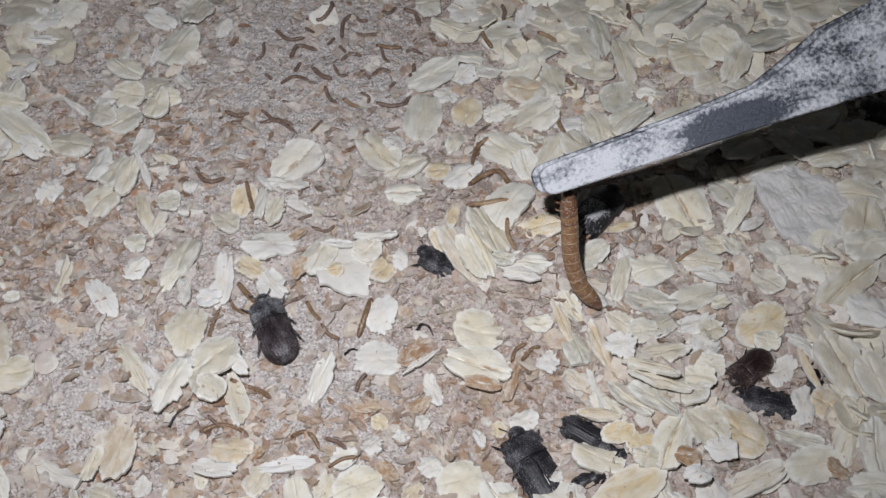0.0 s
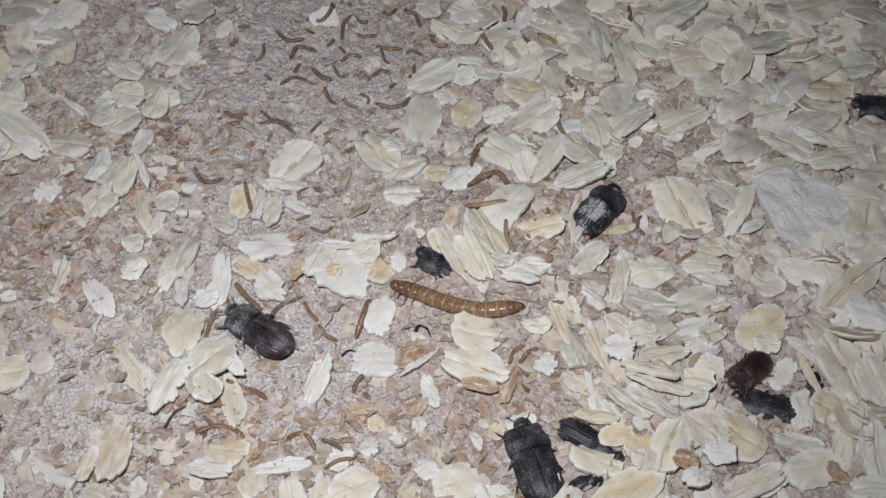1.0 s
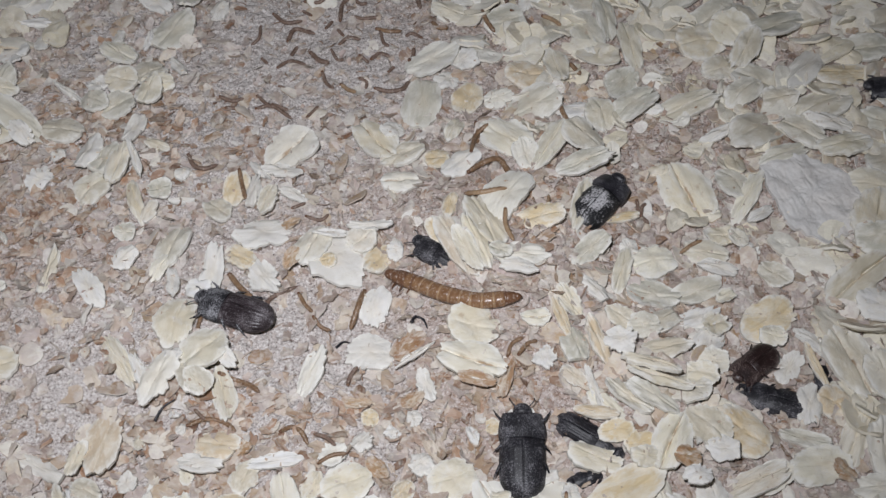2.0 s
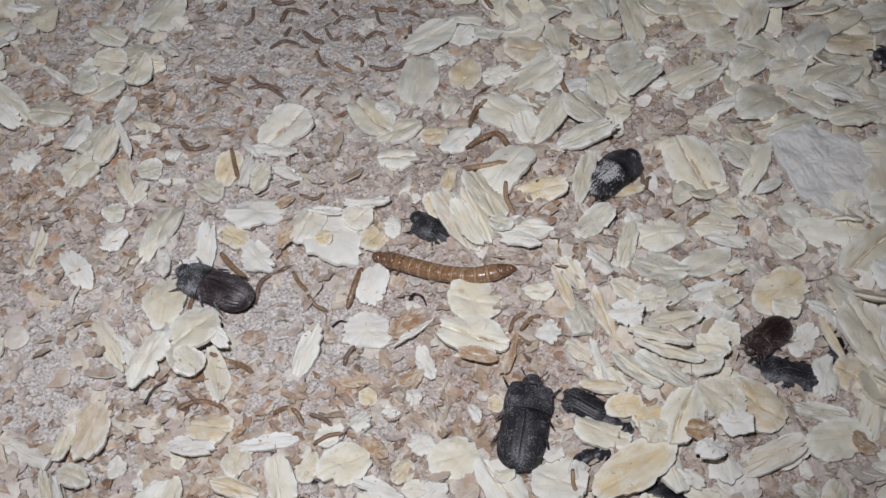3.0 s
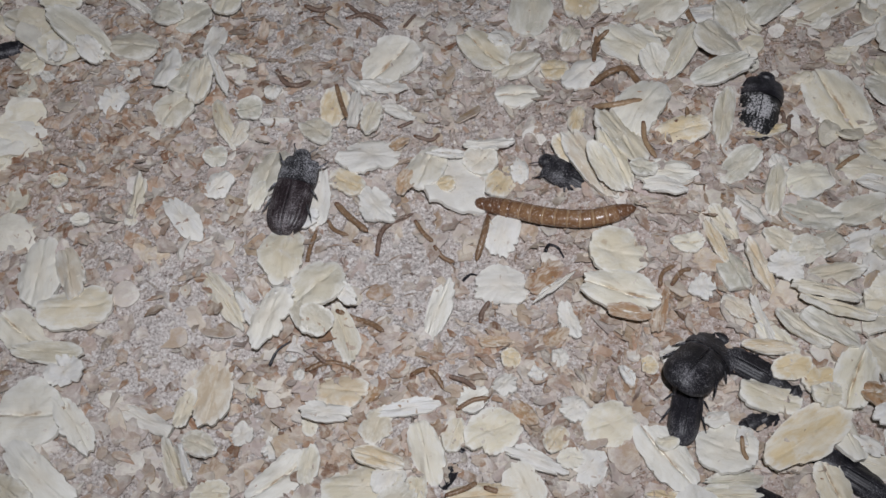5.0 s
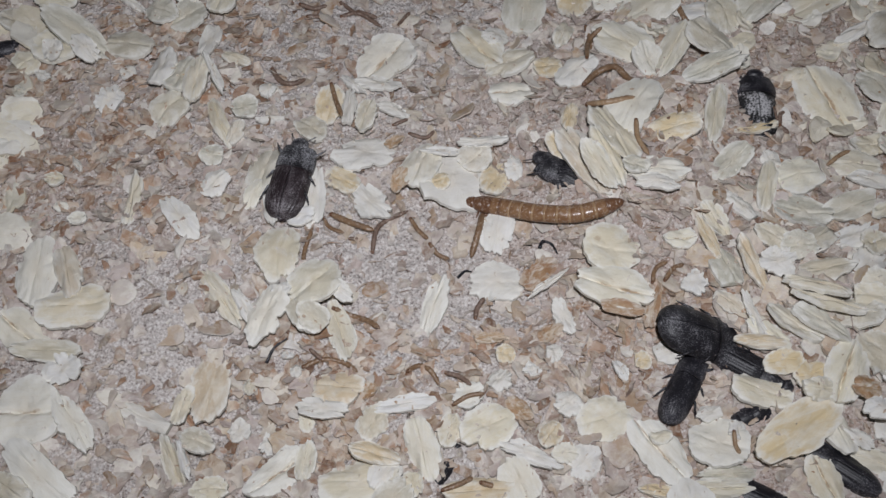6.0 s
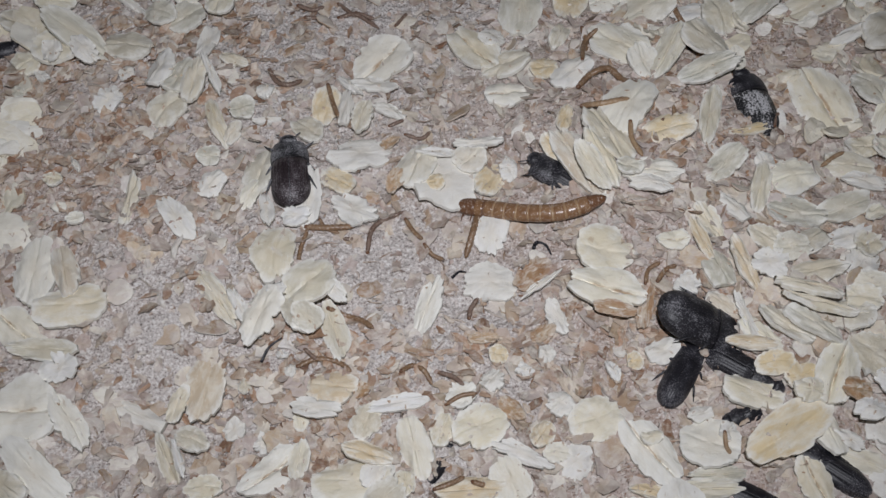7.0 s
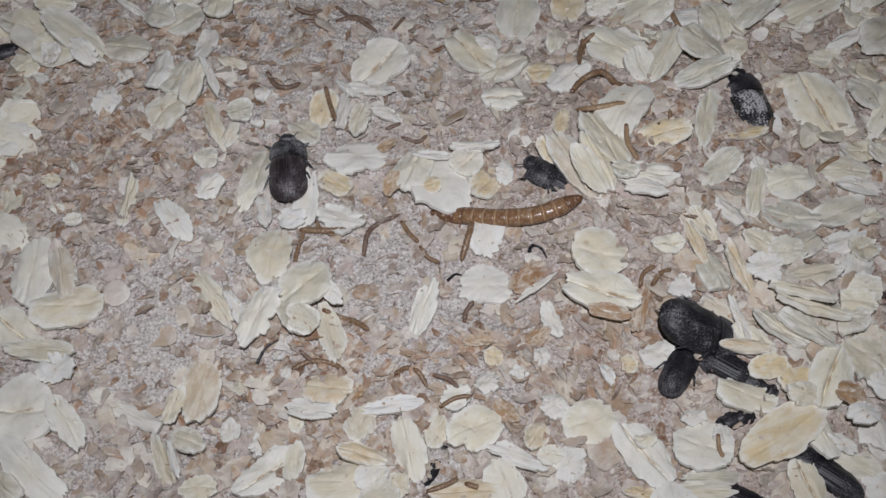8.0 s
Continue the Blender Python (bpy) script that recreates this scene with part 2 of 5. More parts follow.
MAT_LARVA = larva_material("amber_larva_skin", (0.20, 0.10, 0.050), (0.31, 0.18, 0.095), 0.26)
MAT_LARVA_RING = larva_material("brown_larva_rings", (0.13, 0.058, 0.030), (0.20, 0.10, 0.052), 0.28)
MAT_LARVA_PALE = larva_material("pale_larva_joints", (0.32, 0.19, 0.10), (0.44, 0.29, 0.17), 0.3)
MAT_SMALL = larva_material("small_amber_larva", (0.26, 0.155, 0.085), (0.41, 0.285, 0.17), 0.4)
MAT_SMALL_MID = larva_material("small_chestnut_larva", (0.17, 0.095, 0.05), (0.30, 0.19, 0.11), 0.36)
MAT_SMALL_DARK = larva_material("small_brown_larva", (0.12, 0.075, 0.055), (0.24, 0.16, 0.12), 0.55)


def beetle_material(name, shell, cover, gloss=0.33, flour=(0.60, 0.57, 0.55), heart=False):
    """Dark chitin under a dusting of flour; cover sets how much of it the flour hides."""
    mat, nodes, links, bsdf = material(name)
    vec = coords(nodes, links, (1, 1, 1))
    tone = noise_tex(nodes, links, vec, 0.35, 2)
    base = ramp(nodes, links, tone.outputs[0], [(0.35, tuple(0.65 * c for c in shell)), (0.7, tuple(1.4 * c for c in shell))])
    patch = noise_tex(nodes, links, vec, 0.33, 3, 0.6)
    grain = noise_tex(nodes, links, vec, 2.6 if heart else 5.0, 4, 0.75)
    both = nodes.new("ShaderNodeMath")
    both.operation = "MULTIPLY_ADD"
    both.inputs[1].default_value = 0.45
    links.new(patch.outputs[0], both.inputs[0])
    links.new(grain.outputs[0], both.inputs[2])
    if heart:
        oval = nodes.new("ShaderNodeMapping")
        oval.vector_type = "TEXTURE"
        oval.inputs["Location"].default_value = (-3.4, 0, 2.0)
        oval.inputs["Scale"].default_value = (4.8, 3.5, 6.0)
        links.new(vec, oval.inputs["Vector"])
        far = nodes.new("ShaderNodeVectorMath")
        far.operation = "LENGTH"
        links.new(oval.outputs[0], far.inputs[0])
        near = nodes.new("ShaderNodeMapRange")
        near.inputs["From Min"].default_value = 0.45
        near.inputs["From Max"].default_value = 0.78
        near.inputs["To Min"].default_value = 0.085
        near.inputs["To Max"].default_value = -0.10
        links.new(far.outputs["Value"], near.inputs["Value"])
        total = nodes.new("ShaderNodeMath")
        total.operation = "ADD"
        links.new(both.outputs[0], total.inputs[0])
        links.new(near.outputs[0], total.inputs[1])
        both = total
    edge = 0.98 - 0.42 * cover
    dust = ramp(nodes, links, both.outputs[0], [(max(edge - 0.02, 0.0), grey(0.0)), (min(edge + 0.09, 1.0), grey(0.9))])
    links.new(mix(nodes, links, dust, base, flour), bsdf.inputs["Base Color"])
    rough = nodes.new("ShaderNodeMapRange")
    rough.inputs["To Min"].default_value = gloss
    rough.inputs["To Max"].default_value = 0.9
    links.new(dust, rough.inputs["Value"])
    links.new(rough.outputs[0], bsdf.inputs["Roughness"])
    bsdf.inputs["Specular IOR Level"].default_value = 0.45
    links.new(bump(nodes, links, grain.outputs[0], 0.2, 0.1), bsdf.inputs["Normal"])
    return mat


MAT_BLACK = beetle_material("black_chitin", (0.016, 0.015, 0.020), 0.46, 0.40, (0.21, 0.205, 0.22))
MAT_SPECKLED = beetle_material("speckled_black_chitin", (0.014, 0.013, 0.017), 0.475, 0.46, (0.27, 0.265, 0.28))
MAT_DUSTED = beetle_material("dusted_black_chitin", (0.018, 0.017, 0.021), 0.55, 0.42, (0.40, 0.40, 0.42))
MAT_FLOURED = beetle_material("floured_black_chitin", (0.018, 0.018, 0.020), 0.64, 0.42, (0.60, 0.59, 0.60), True)
MAT_BROWN = beetle_material("dark_brown_chitin", (0.030, 0.020, 0.023), 0.515, 0.32, (0.27, 0.25, 0.26))
MAT_RED = beetle_material("red_brown_chitin", (0.026, 0.013, 0.012), 0.46, 0.36, (0.30, 0.24, 0.22))


def metal_material(name, bare, wiped=None):
    """Steel under flour dust; wiped names a rubbed patch, dark by painted reflection: its middle and its reach along
    and across.
    """
    mat, nodes, links, bsdf = material(name)
    vec = coords(nodes, links, (1, 1, 1))
    smear = nodes.new("ShaderNodeMapping")
    smear.inputs["Scale"].default_value = (0.5, 1.0, 1.0)
    links.new(vec, smear.inputs["Vector"])
    patch = noise_tex(nodes, links, smear.outputs[0], 0.3, 4, 0.6)
    grain = noise_tex(nodes, links, vec, 1.5, 6, 0.72)
    both = nodes.new("ShaderNodeMath")
    both.operation = "MULTIPLY_ADD"
    both.inputs[1].default_value = 0.9
    links.new(patch.outputs[0], both.inputs[0])
    links.new(grain.outputs[0], both.inputs[2])
    span = nodes.new("ShaderNodeMapRange")
    span.inputs["From Min"].default_value = 0.82 + bare
    span.inputs["From Max"].default_value = 1.12 + bare
    span.inputs["To Max"].default_value = 0.95
    if wiped:
        place = nodes.new("ShaderNodeMapping")
        place.inputs["Location"].default_value = (-wiped[0] / wiped[2], -wiped[1] / wiped[3], 0.0)
        place.inputs["Scale"].default_value = (1 / wiped[2], 1 / wiped[3], 0.0)
        links.new(vec, place.inputs["Vector"])
        far = nodes.new("ShaderNodeVectorMath")
        far.operation = "LENGTH"
        links.new(place.outputs[0], far.inputs[0])
        loss = nodes.new("ShaderNodeMapRange")
        loss.inputs["From Min"].default_value = 0.5
        loss.inputs["From Max"].default_value = 1.2
        loss.inputs["To Min"].default_value = -0.36
        loss.inputs["To Max"].default_value = 0.05
        links.new(far.outputs["Value"], loss.inputs["Value"])
        total = nodes.new("ShaderNodeMath")
        total.operation = "ADD"
        links.new(both.outputs[0], total.inputs[0])
        links.new(loss.outputs[0], total.inputs[1])
        both = total
    links.new(both.outputs[0], span.inputs["Value"])
    dust = span.outputs[0]
    # bare steel coloured near black: its dark reflection is put into the colour
    links.new(mix(nodes, links, dust, (0.068, 0.075, 0.09), (0.52, 0.53, 0.555)), bsdf.inputs["Base Color"])
    inv = nodes.new("ShaderNodeMath")
    inv.operation = "SUBTRACT"
    inv.inputs[0].default_value = 1.0
    links.new(dust, inv.inputs[1])
    links.new(inv.outputs[0], bsdf.inputs["Metallic"])
    bsdf.inputs["Roughness"].default_value = 0.5
    links.new(bump(nodes, links, grain.outputs[0], 0.5, 0.3), bsdf.inputs["Normal"])
    return mat


MAT_STEEL = metal_material("floury_steel", -0.01, (31.0, -1.0, 10.0, 2.8))
MAT_STEEL_BARE = metal_material("bare_steel", 0.01)


def paper_material():
    mat, nodes, links, bsdf = material("grey_pulp")
    vec = coords(nodes, links, (1, 1, 1))
    n = noise_tex(nodes, links, vec, 1.1, 7, 0.75)
    big = noise_tex(nodes, links, vec, 0.2, 3)
    a = ramp(nodes, links, n.outputs[0], [(0.3, (0.66, 0.64, 0.61)), (0.7, (0.80, 0.785, 0.76))])
    b = mix(nodes, links, ramp(nodes, links, big.outputs[0], [(0.4, grey(0.0)), (0.7, grey(0.4))]), a, (0.72, 0.66, 0.60))
    links.new(b, bsdf.inputs["Base Color"])
    bsdf.inputs["Roughness"].default_value = 0.95
    links.new(bump(nodes, links, n.outputs[0], 0.5, 0.3), bsdf.inputs["Normal"])
    return mat


MAT_PULP = paper_material()


def tub_material():
    mat, nodes, links, bsdf = material("grey_plastic")
    n = noise_tex(nodes, links, coords(nodes, links, (1, 1, 1)), 0.08, 4)
    links.new(ramp(nodes, links, n.outputs[0], [(0.3, (0.30, 0.31, 0.32)), (0.7, (0.36, 0.37, 0.38))]), bsdf.inputs["Base Color"])
    bsdf.inputs["Roughness"].default_value = 0.5
    return mat


MAT_TUB = tub_material()


# ---- mesh helpers ----
def mesh_of(name, verts, faces, mat, smooth=True):
    me = bpy.data.meshes.new(name)
    me.from_pydata([tuple(float(c) * MM for c in v) for v in verts], [], faces)
    me.materials.append(mat)
    if smooth:
        me.polygons.foreach_set("use_smooth", [True] * len(me.polygons))
    me.update()
    return me


def part(name, me, parent, m=None, label=""):
    """Links a mesh as one part under its thing."""
    ob = new(name, me)
    ob.parent = parent
    if m is not None:
        ob.matrix_basis = m
    if label:
        ob["label"] = label
    return ob


def at(x, y, z, rx=0, ry=0, rz=0):
    return pose(x * MM, y * MM, z * MM, rx, ry, rz)


MOUNDS = ((6, 14, -4, 16, 24), (5, 34, -36, 14, 14), (-1.5, -15, -22, 14, 12), (2.5, -63, -22, 12, 14), (-6, -51, -48, 14, 9))


def relief(x, y):
    """Height of the substrate at a place, in millimetres."""
    mounds = 0.0
    for high, cx, cy, wx, wy in MOUNDS:
        mounds += high * math.exp(-((x - cx) / wx) ** 2 - ((y - cy) / wy) ** 2)
    return mounds + (0.5 * noise.noise((x * 0.09, y * 0.09, 7.7)) + 0.5 * noise.noise((x * 0.3, y * 0.3, 1.3)) + 0.42 * noise.noise((x * 0.75, y * 0.75, 5.3)) + 0.22 * noise.noise((x * 1.7, y * 1.7, 2.2)))


def tube(path, radii, sides=10, squash=1.0, ends=True):
    """Verts and faces of a closed tube along a path; radii in millimetres."""
    verts, faces, n = [], [], len(path)
    for i, p in enumerate(path):
        d = (Vector(path[min(i + 1, n - 1)]) - Vector(path[max(i - 1, 0)])).normalized()
        side = d.cross(Vector((0, 0, 1)))
        side = side.normalized() if side.length > 1e-4 else Vector((1, 0, 0))
        up = side.cross(d).normalized()
        for k in range(sides):
            a = 2 * math.pi * k / sides
            verts.append(Vector(p) + radii[i] * (math.cos(a) * side + squash * math.sin(a) * up))
    for i in range(n - 1):
        for k in range(sides):
            a, b = i * sides + k, i * sides + (k + 1) % sides
            faces.append((a, b, b + sides, a + sides))
    if ends:
        faces.append(tuple(range(sides - 1, -1, -1)))
        faces.append(tuple(range((n - 1) * sides, n * sides)))
    return verts, faces


def smooth_path(points, count):
    """Points along a Catmull-Rom curve through the given ones."""
    pts = [Vector(p) for p in points]
    pts = [2 * pts[0] - pts[1]] + pts + [2 * pts[-1] - pts[-2]]
    out = []
    for s in np.linspace(0, len(pts) - 3 - 1e-6, count):
        i = int(s)
        t = s - i
        p0, p1, p2, p3 = pts[i:i + 4]
        out.append(0.5 * (2 * p1 + (p2 - p0) * t + (2 * p0 - 5 * p1 + 4 * p2 - p3) * t * t + (3 * p1 - p0 - 3 * p2 + p3) * t ** 3))
    return out


# ---- the substrate and the tub ----
def build_ground():
    xs = np.concatenate([np.linspace(-180, -115, 14)[:-1], np.linspace(-115, 115, 440), np.linspace(115, 180, 14)[1:]])
    ys = np.concatenate([np.linspace(-170, -72, 20)[:-1], np.linspace(-72, 95, 320), np.linspace(95, 150, 12)[1:]])
    verts = [(x, y, relief(x, y)) for y in ys for x in xs]
    w = len(xs)
    faces = [(j * w + i, j * w + i + 1, (j + 1) * w + i + 1, (j + 1) * w + i) for j in range(len(ys) - 1) for i in range(w - 1)]
    tagged(new("ground", mesh_of("ground", verts, faces, MAT_SOIL)), "pinkish fine flour and frass substrate with brown bran specks", "substrate", kind="structure")


def box_mesh(name, x0, x1, y0, y1, z0, z1, mat):
    v = [(x, y, z) for z in (z0, z1) for y in (y0, y1) for x in (x0, x1)]
    f = [(0, 2, 3, 1), (4, 5, 7, 6), (0, 1, 5, 4), (2, 6, 7, 3), (0, 4, 6, 2), (1, 3, 7, 5)]
    return mesh_of(name, v, f, mat, False)


def build_tub():
    for name, box in (("wall_west", (-184, -180.5, -174, 154)), ("wall_east", (180.5, 184, -174, 154)),
                      ("wall_south", (-180, 180, -174, -170.5)), ("wall_north", (-180, 180, 150.5, 154))):
        tagged(new(name, box_mesh(name, *box, -12, 40, MAT_TUB)), "plain grey plastic side of the rearing tub", "wall", kind="structure")
    tagged(new("floor", box_mesh("floor", -184, 184, -174, 154, -16, -12.2, MAT_TUB)), "plain grey plastic bottom of the tub", "floor", kind="structure")


# ---- rolled oats ----
def flake_shape(seed, rings, segs, crease=0.35, ragged=1.0, curl=1.0, thick=0.75, ridges=0.12):
    """Verts and faces of one rolled oat, 10 by 10 mm before it is scaled: ragged rim, curled, creased along its length."""
    rng = random.Random(seed)
    ph = [rng.uniform(0, 6.28) for _ in range(8)]
    c1, c2, tw = (rng.uniform(-0.9, 1.1) * curl for _ in range(3))
    notches = [(rng.uniform(0, 6.28), rng.uniform(0.04, 0.16) * ragged, rng.uniform(0.05, 0.13)) for _ in range(rng.randint(0, 3))]
    cut = rng.uniform(0.7, 1.0) if rng.random() < 0.16 * ragged else 2.0
    torn = rng.choice((0.0, 0.6, 1.0, 1.6))
    taper, y0, fold = rng.uniform(-0.12, 0.14), rng.uniform(-0.12, 0.12), rng.uniform(-1.5, 1.5)

    def rim(a):
        p, q = math.cos(a), math.sin(a)
        tear = math.exp(-(((a - ph[6] + math.pi) % (2 * math.pi) - math.pi) / 0.5) ** 2)
        r = 1 + 0.03 * math.sin(2 * a + ph[0]) + 0.03 * math.sin(3 * a + ph[1])
        r += ragged * (0.12 * noise.noise((1.5 * p + seed, 1.5 * q, ph[2])) + 0.05 * noise.noise((4.2 * p + seed, 4.2 * q, ph[3])))
        rough = max(0.15, 0.5 + 1.6 * noise.noise((2.2 * p + seed, 2.2 * q, ph[7])))
        r += ragged * (0.05 * rough + 0.12 * torn * tear) * noise.noise((6.0 * p + seed, 7.0 * q, ph[4]))
        r += ragged * 0.035 * rough * noise.noise((14.0 * p + seed, 14.0 * q, ph[5]))
        for at_a, deep, wide in notches:
            d = (a - at_a + math.pi) % (2 * math.pi) - math.pi
            r -= deep * math.exp(-(d / wide) ** 2)
        return r

    y0 = 0.0 if crease > 0.5 else y0
    verts, faces = [], []
    for side in (1, -1):
        for i in range(rings + 1):
            rho = (i / rings) ** 0.8
            for k in range(segs):
                a = 2 * math.pi * k / segs
                r = rho * rim(a)
                x, y = r * math.cos(a), r * math.sin(a)
                x = min(x, cut)
                y *= 1 - taper * x
                wave = noise.noise((x * 1.6 + seed, y * 1.6, 0.5)) * 0.42 + noise.noise((x * 1.2 + seed, y * 4.0, 2.5)) * 0.2 * ridges + noise.noise((x * 4 + seed, y * 4, 9.5)) * 0.11 + abs(noise.noise((x * 2.2 + seed, y * 7, 4.5))) * 0.13 * fold * ridges + rho ** 5 * 0.2 * noise.noise((x * 5.5 + seed, y * 5.5, 15.0))
                z = 0.55 * c1 * x * x + 0.5 * c2 * y * y + 0.35 * tw * x * y + wave
                peel = noise.noise((x * 1.3 + seed, y * 1.7, 21.0)) * 12
                wave += 0.16 * max(-1.0, min(1.0, peel))
                body = thick * 0.5 * (1.5 - 0.6 * rho * rho - 0.25 * rho ** 7)
                if side > 0:
                    z += body - crease * math.exp(-((y - y0 - 0.06 * math.sin(3 * x + ph[5])) / 0.075) ** 2) * max(0.0, 1 - 0.9 * rho ** 3)
                else:
                    z -= body
                verts.append((5 * x, 5 * y, z))
        base = 0 if side > 0 else (rings + 1) * segs
        for i in range(rings):
            for k in range(segs):
                q = (base + i * segs + k, base + i * segs + (k + 1) % segs, base + (i + 1) * segs + (k + 1) % segs, base + (i + 1) * segs + k)
                if i == 0:
                    q = (base, q[2], q[3])
                faces.append(q[::-1] if side > 0 else q)
    low, wall = (rings + 1) * segs, len(verts)
    verts += verts[rings * segs:low] + verts[low + rings * segs:2 * low]
    for k in range(segs):
        a, b = wall + k, wall + (k + 1) % segs
        faces.append((b, a, a + segs, b + segs))
    return verts, faces


OAT_KINDS = {
    "o": (MAT_OAT, dict(crease=0.22, ragged=1.35, curl=1.0, thick=1.0), "cream rolled oat flake lying on the substrate", "oat_flake"),
    "c": (MAT_CREASED, dict(crease=0.75, thick=0.95, ragged=1.2), "cream rolled oat flake with a deep crease", "oat_flake"),
    "r": (MAT_RIDGED, dict(crease=0.3, ragged=1.3, ridges=0.9), "ridged fibrous cream oat flake", "oat_flake"),
    "w": (MAT_WHITE, dict(crease=0.1, ragged=2.0, thick=0.8, curl=0.8), "ragged starchy white oat fragment", "oat_fragment"),
    "t": (MAT_OAT, dict(crease=0.15, ragged=2.2, ridges=0.8, thick=0.65), "cream oat flake with a torn ragged rim", "oat_flake"),
    "g": (MAT_GREY, dict(crease=0.25, thick=0.9, ragged=1.3), "greyish cream rolled oat flake in the oat heap", "oat_flake"),
    "h": (MAT_HUSK, dict(crease=0.1, ragged=1.4, thick=0.35, curl=1.6), "thin curled brown bran husk", "bran_husk"),
    "y": (MAT_GOLD, dict(crease=0.25), "golden tan rolled oat flake", "oat_flake"),
}
OAT_MESHES = {}
PLACED = []


def oat_mesh(kind, variant):
    if (kind, variant) not in OAT_MESHES:
        mat, form, _, name = OAT_KINDS[kind]
        verts, faces = flake_shape(17 * variant + ord(kind), 8, 76, **form)
        OAT_MESHES[kind, variant] = mesh_of(name, verts, faces, mat)
    return OAT_MESHES[kind, variant]


def oat(x, y, length, width, turn, kind):
    """One flake lying at x, y; it rests on the flakes laid before it and leans against them."""
    rng = random.Random(int(x * 91 + y * 57 + length * 13))
    ground_z = relief(x, y)
    z, lean, size = ground_z + 0.9, Vector((0, 0)), 0.25 * (length + width)
    for px, py, pr, pz in PLACED:
        d = math.hypot(px - x, py - y)
        reach = 0.85 * (size + pr)
        if d < reach:
            z = max(z, min(pz + 1.3 * (1 - d / reach) + 0.1, ground_z + 3.4))
            lean += (Vector((px - x, py - y)) / (d + 0.5)) * (1 - d / reach)
    lean *= min(1.0, 0.9 / (lean.length + 0.01))
    up = Vector((-0.8 * lean.x + rng.uniform(-0.34, 0.34), -0.8 * lean.y + rng.uniform(-0.4, 0.26), 1.6)).normalized()
    z += 0.16 * width * math.hypot(up.x, up.y)
    PLACED.append((x, y, size, z))
    name = OAT_KINDS[kind][3]
    ob = new(name, oat_mesh(kind, rng.randrange(9)))
    tilt = Vector((0, 0, 1)).rotation_difference(up).to_matrix().to_4x4()
    spin = Matrix.Rotation(radians(turn + (180 if rng.random() < 0.5 else 0)), 4, "Z")
    ob.matrix_basis = Matrix.Translation((x * MM, y * MM, z * MM)) @ tilt @ spin @ Matrix.Diagonal((length / 10, width / 9.6, 0.6 + 0.045 * length, 1))
    return tagged(ob, OAT_KINDS[kind][2], "oat flake" if name != "bran_husk" else "bran husk", "loose oat flakes")


def top_of(x, y):
    """Height in millimetres of whatever lies uppermost at a place."""
    hit, place, *_ = scene.ray_cast(bpy.context.evaluated_depsgraph_get(), Vector((x * MM, y * MM, 60 * MM)), Vector((0, 0, -1)))
    return place.z / MM if hit else relief(x, y)


def stuff(name, shapes, mat, label, category, smooth=True):
    """Many small pieces joined into one mesh: (verts, faces, matrix) each."""
    verts, faces = [], []
    for v, f, m in shapes:
        base = len(verts)
        verts.extend(m @ Vector(p) for p in v)
        faces.extend(tuple(i + base for i in q) for q in f)
    return tagged(new(name, mesh_of(name, verts, faces, mat, smooth)), label, category, kind="stuff")


CLEAR = ((-30, -21, 3.6), (-43, -12, 3.6), (-44, -4, 3.6), (30, 8, 3.6), (34, 13, 3.6), (-0, -6, 3.6), (15, -46, 3.6), (15, -42, 3.6), (20, -35, 3.6), (25, -41, 3.6), (53, -26, 3.6), (56, -32, 3.6), (65, -27, 2.6), (95, 39, 3.6), (-14, -48, 3.6), (35, -55, 3.6), (25, -60, 3.6), (-101, 22, 2.6), (-6, -11, 2.4), (1, -13, 2.4), (8, -16, 2.4), (70, 12, 7.0))


def crowded(x, y, r):
    """Whether a beetle, the mealworm or the scrap needs this place."""
    return any(math.hypot(cx - x, cy - y) < cr + r for cx, cy, cr in CLEAR)


def heap_density(x, y):
    """How thickly whole oats lie at a place: heaped along the far corner and the near edge."""
    far = 1 / (1 + math.exp(-(0.55 * x + y - 40) / 6)) / (1 + math.exp(-(x - 6) / 4))
    near = 1 / (1 + math.exp((y + 47) / 4)) * (0.10 + 0.90 / (1 + math.exp(-(x - 12) / 4)))
    corner = 1 / (1 + math.exp((x + 92) / 5))
    right = 1 / (1 + math.exp(-(x - 24) / 5))
    bare = math.exp(-((x - 42) / 9) ** 2 - ((y - 27) / 7) ** 2) + math.exp(-((x - 62) / 8) ** 2 - ((y + 9) / 7) ** 2) + math.exp(-((x + 27) / 12) ** 2 - ((y + 40) / 8) ** 2)
    return max(far, 0.9 * near, 0.6 * corner, 0.8 * right) * (1 - 0.9 * min(bare, 1.0))


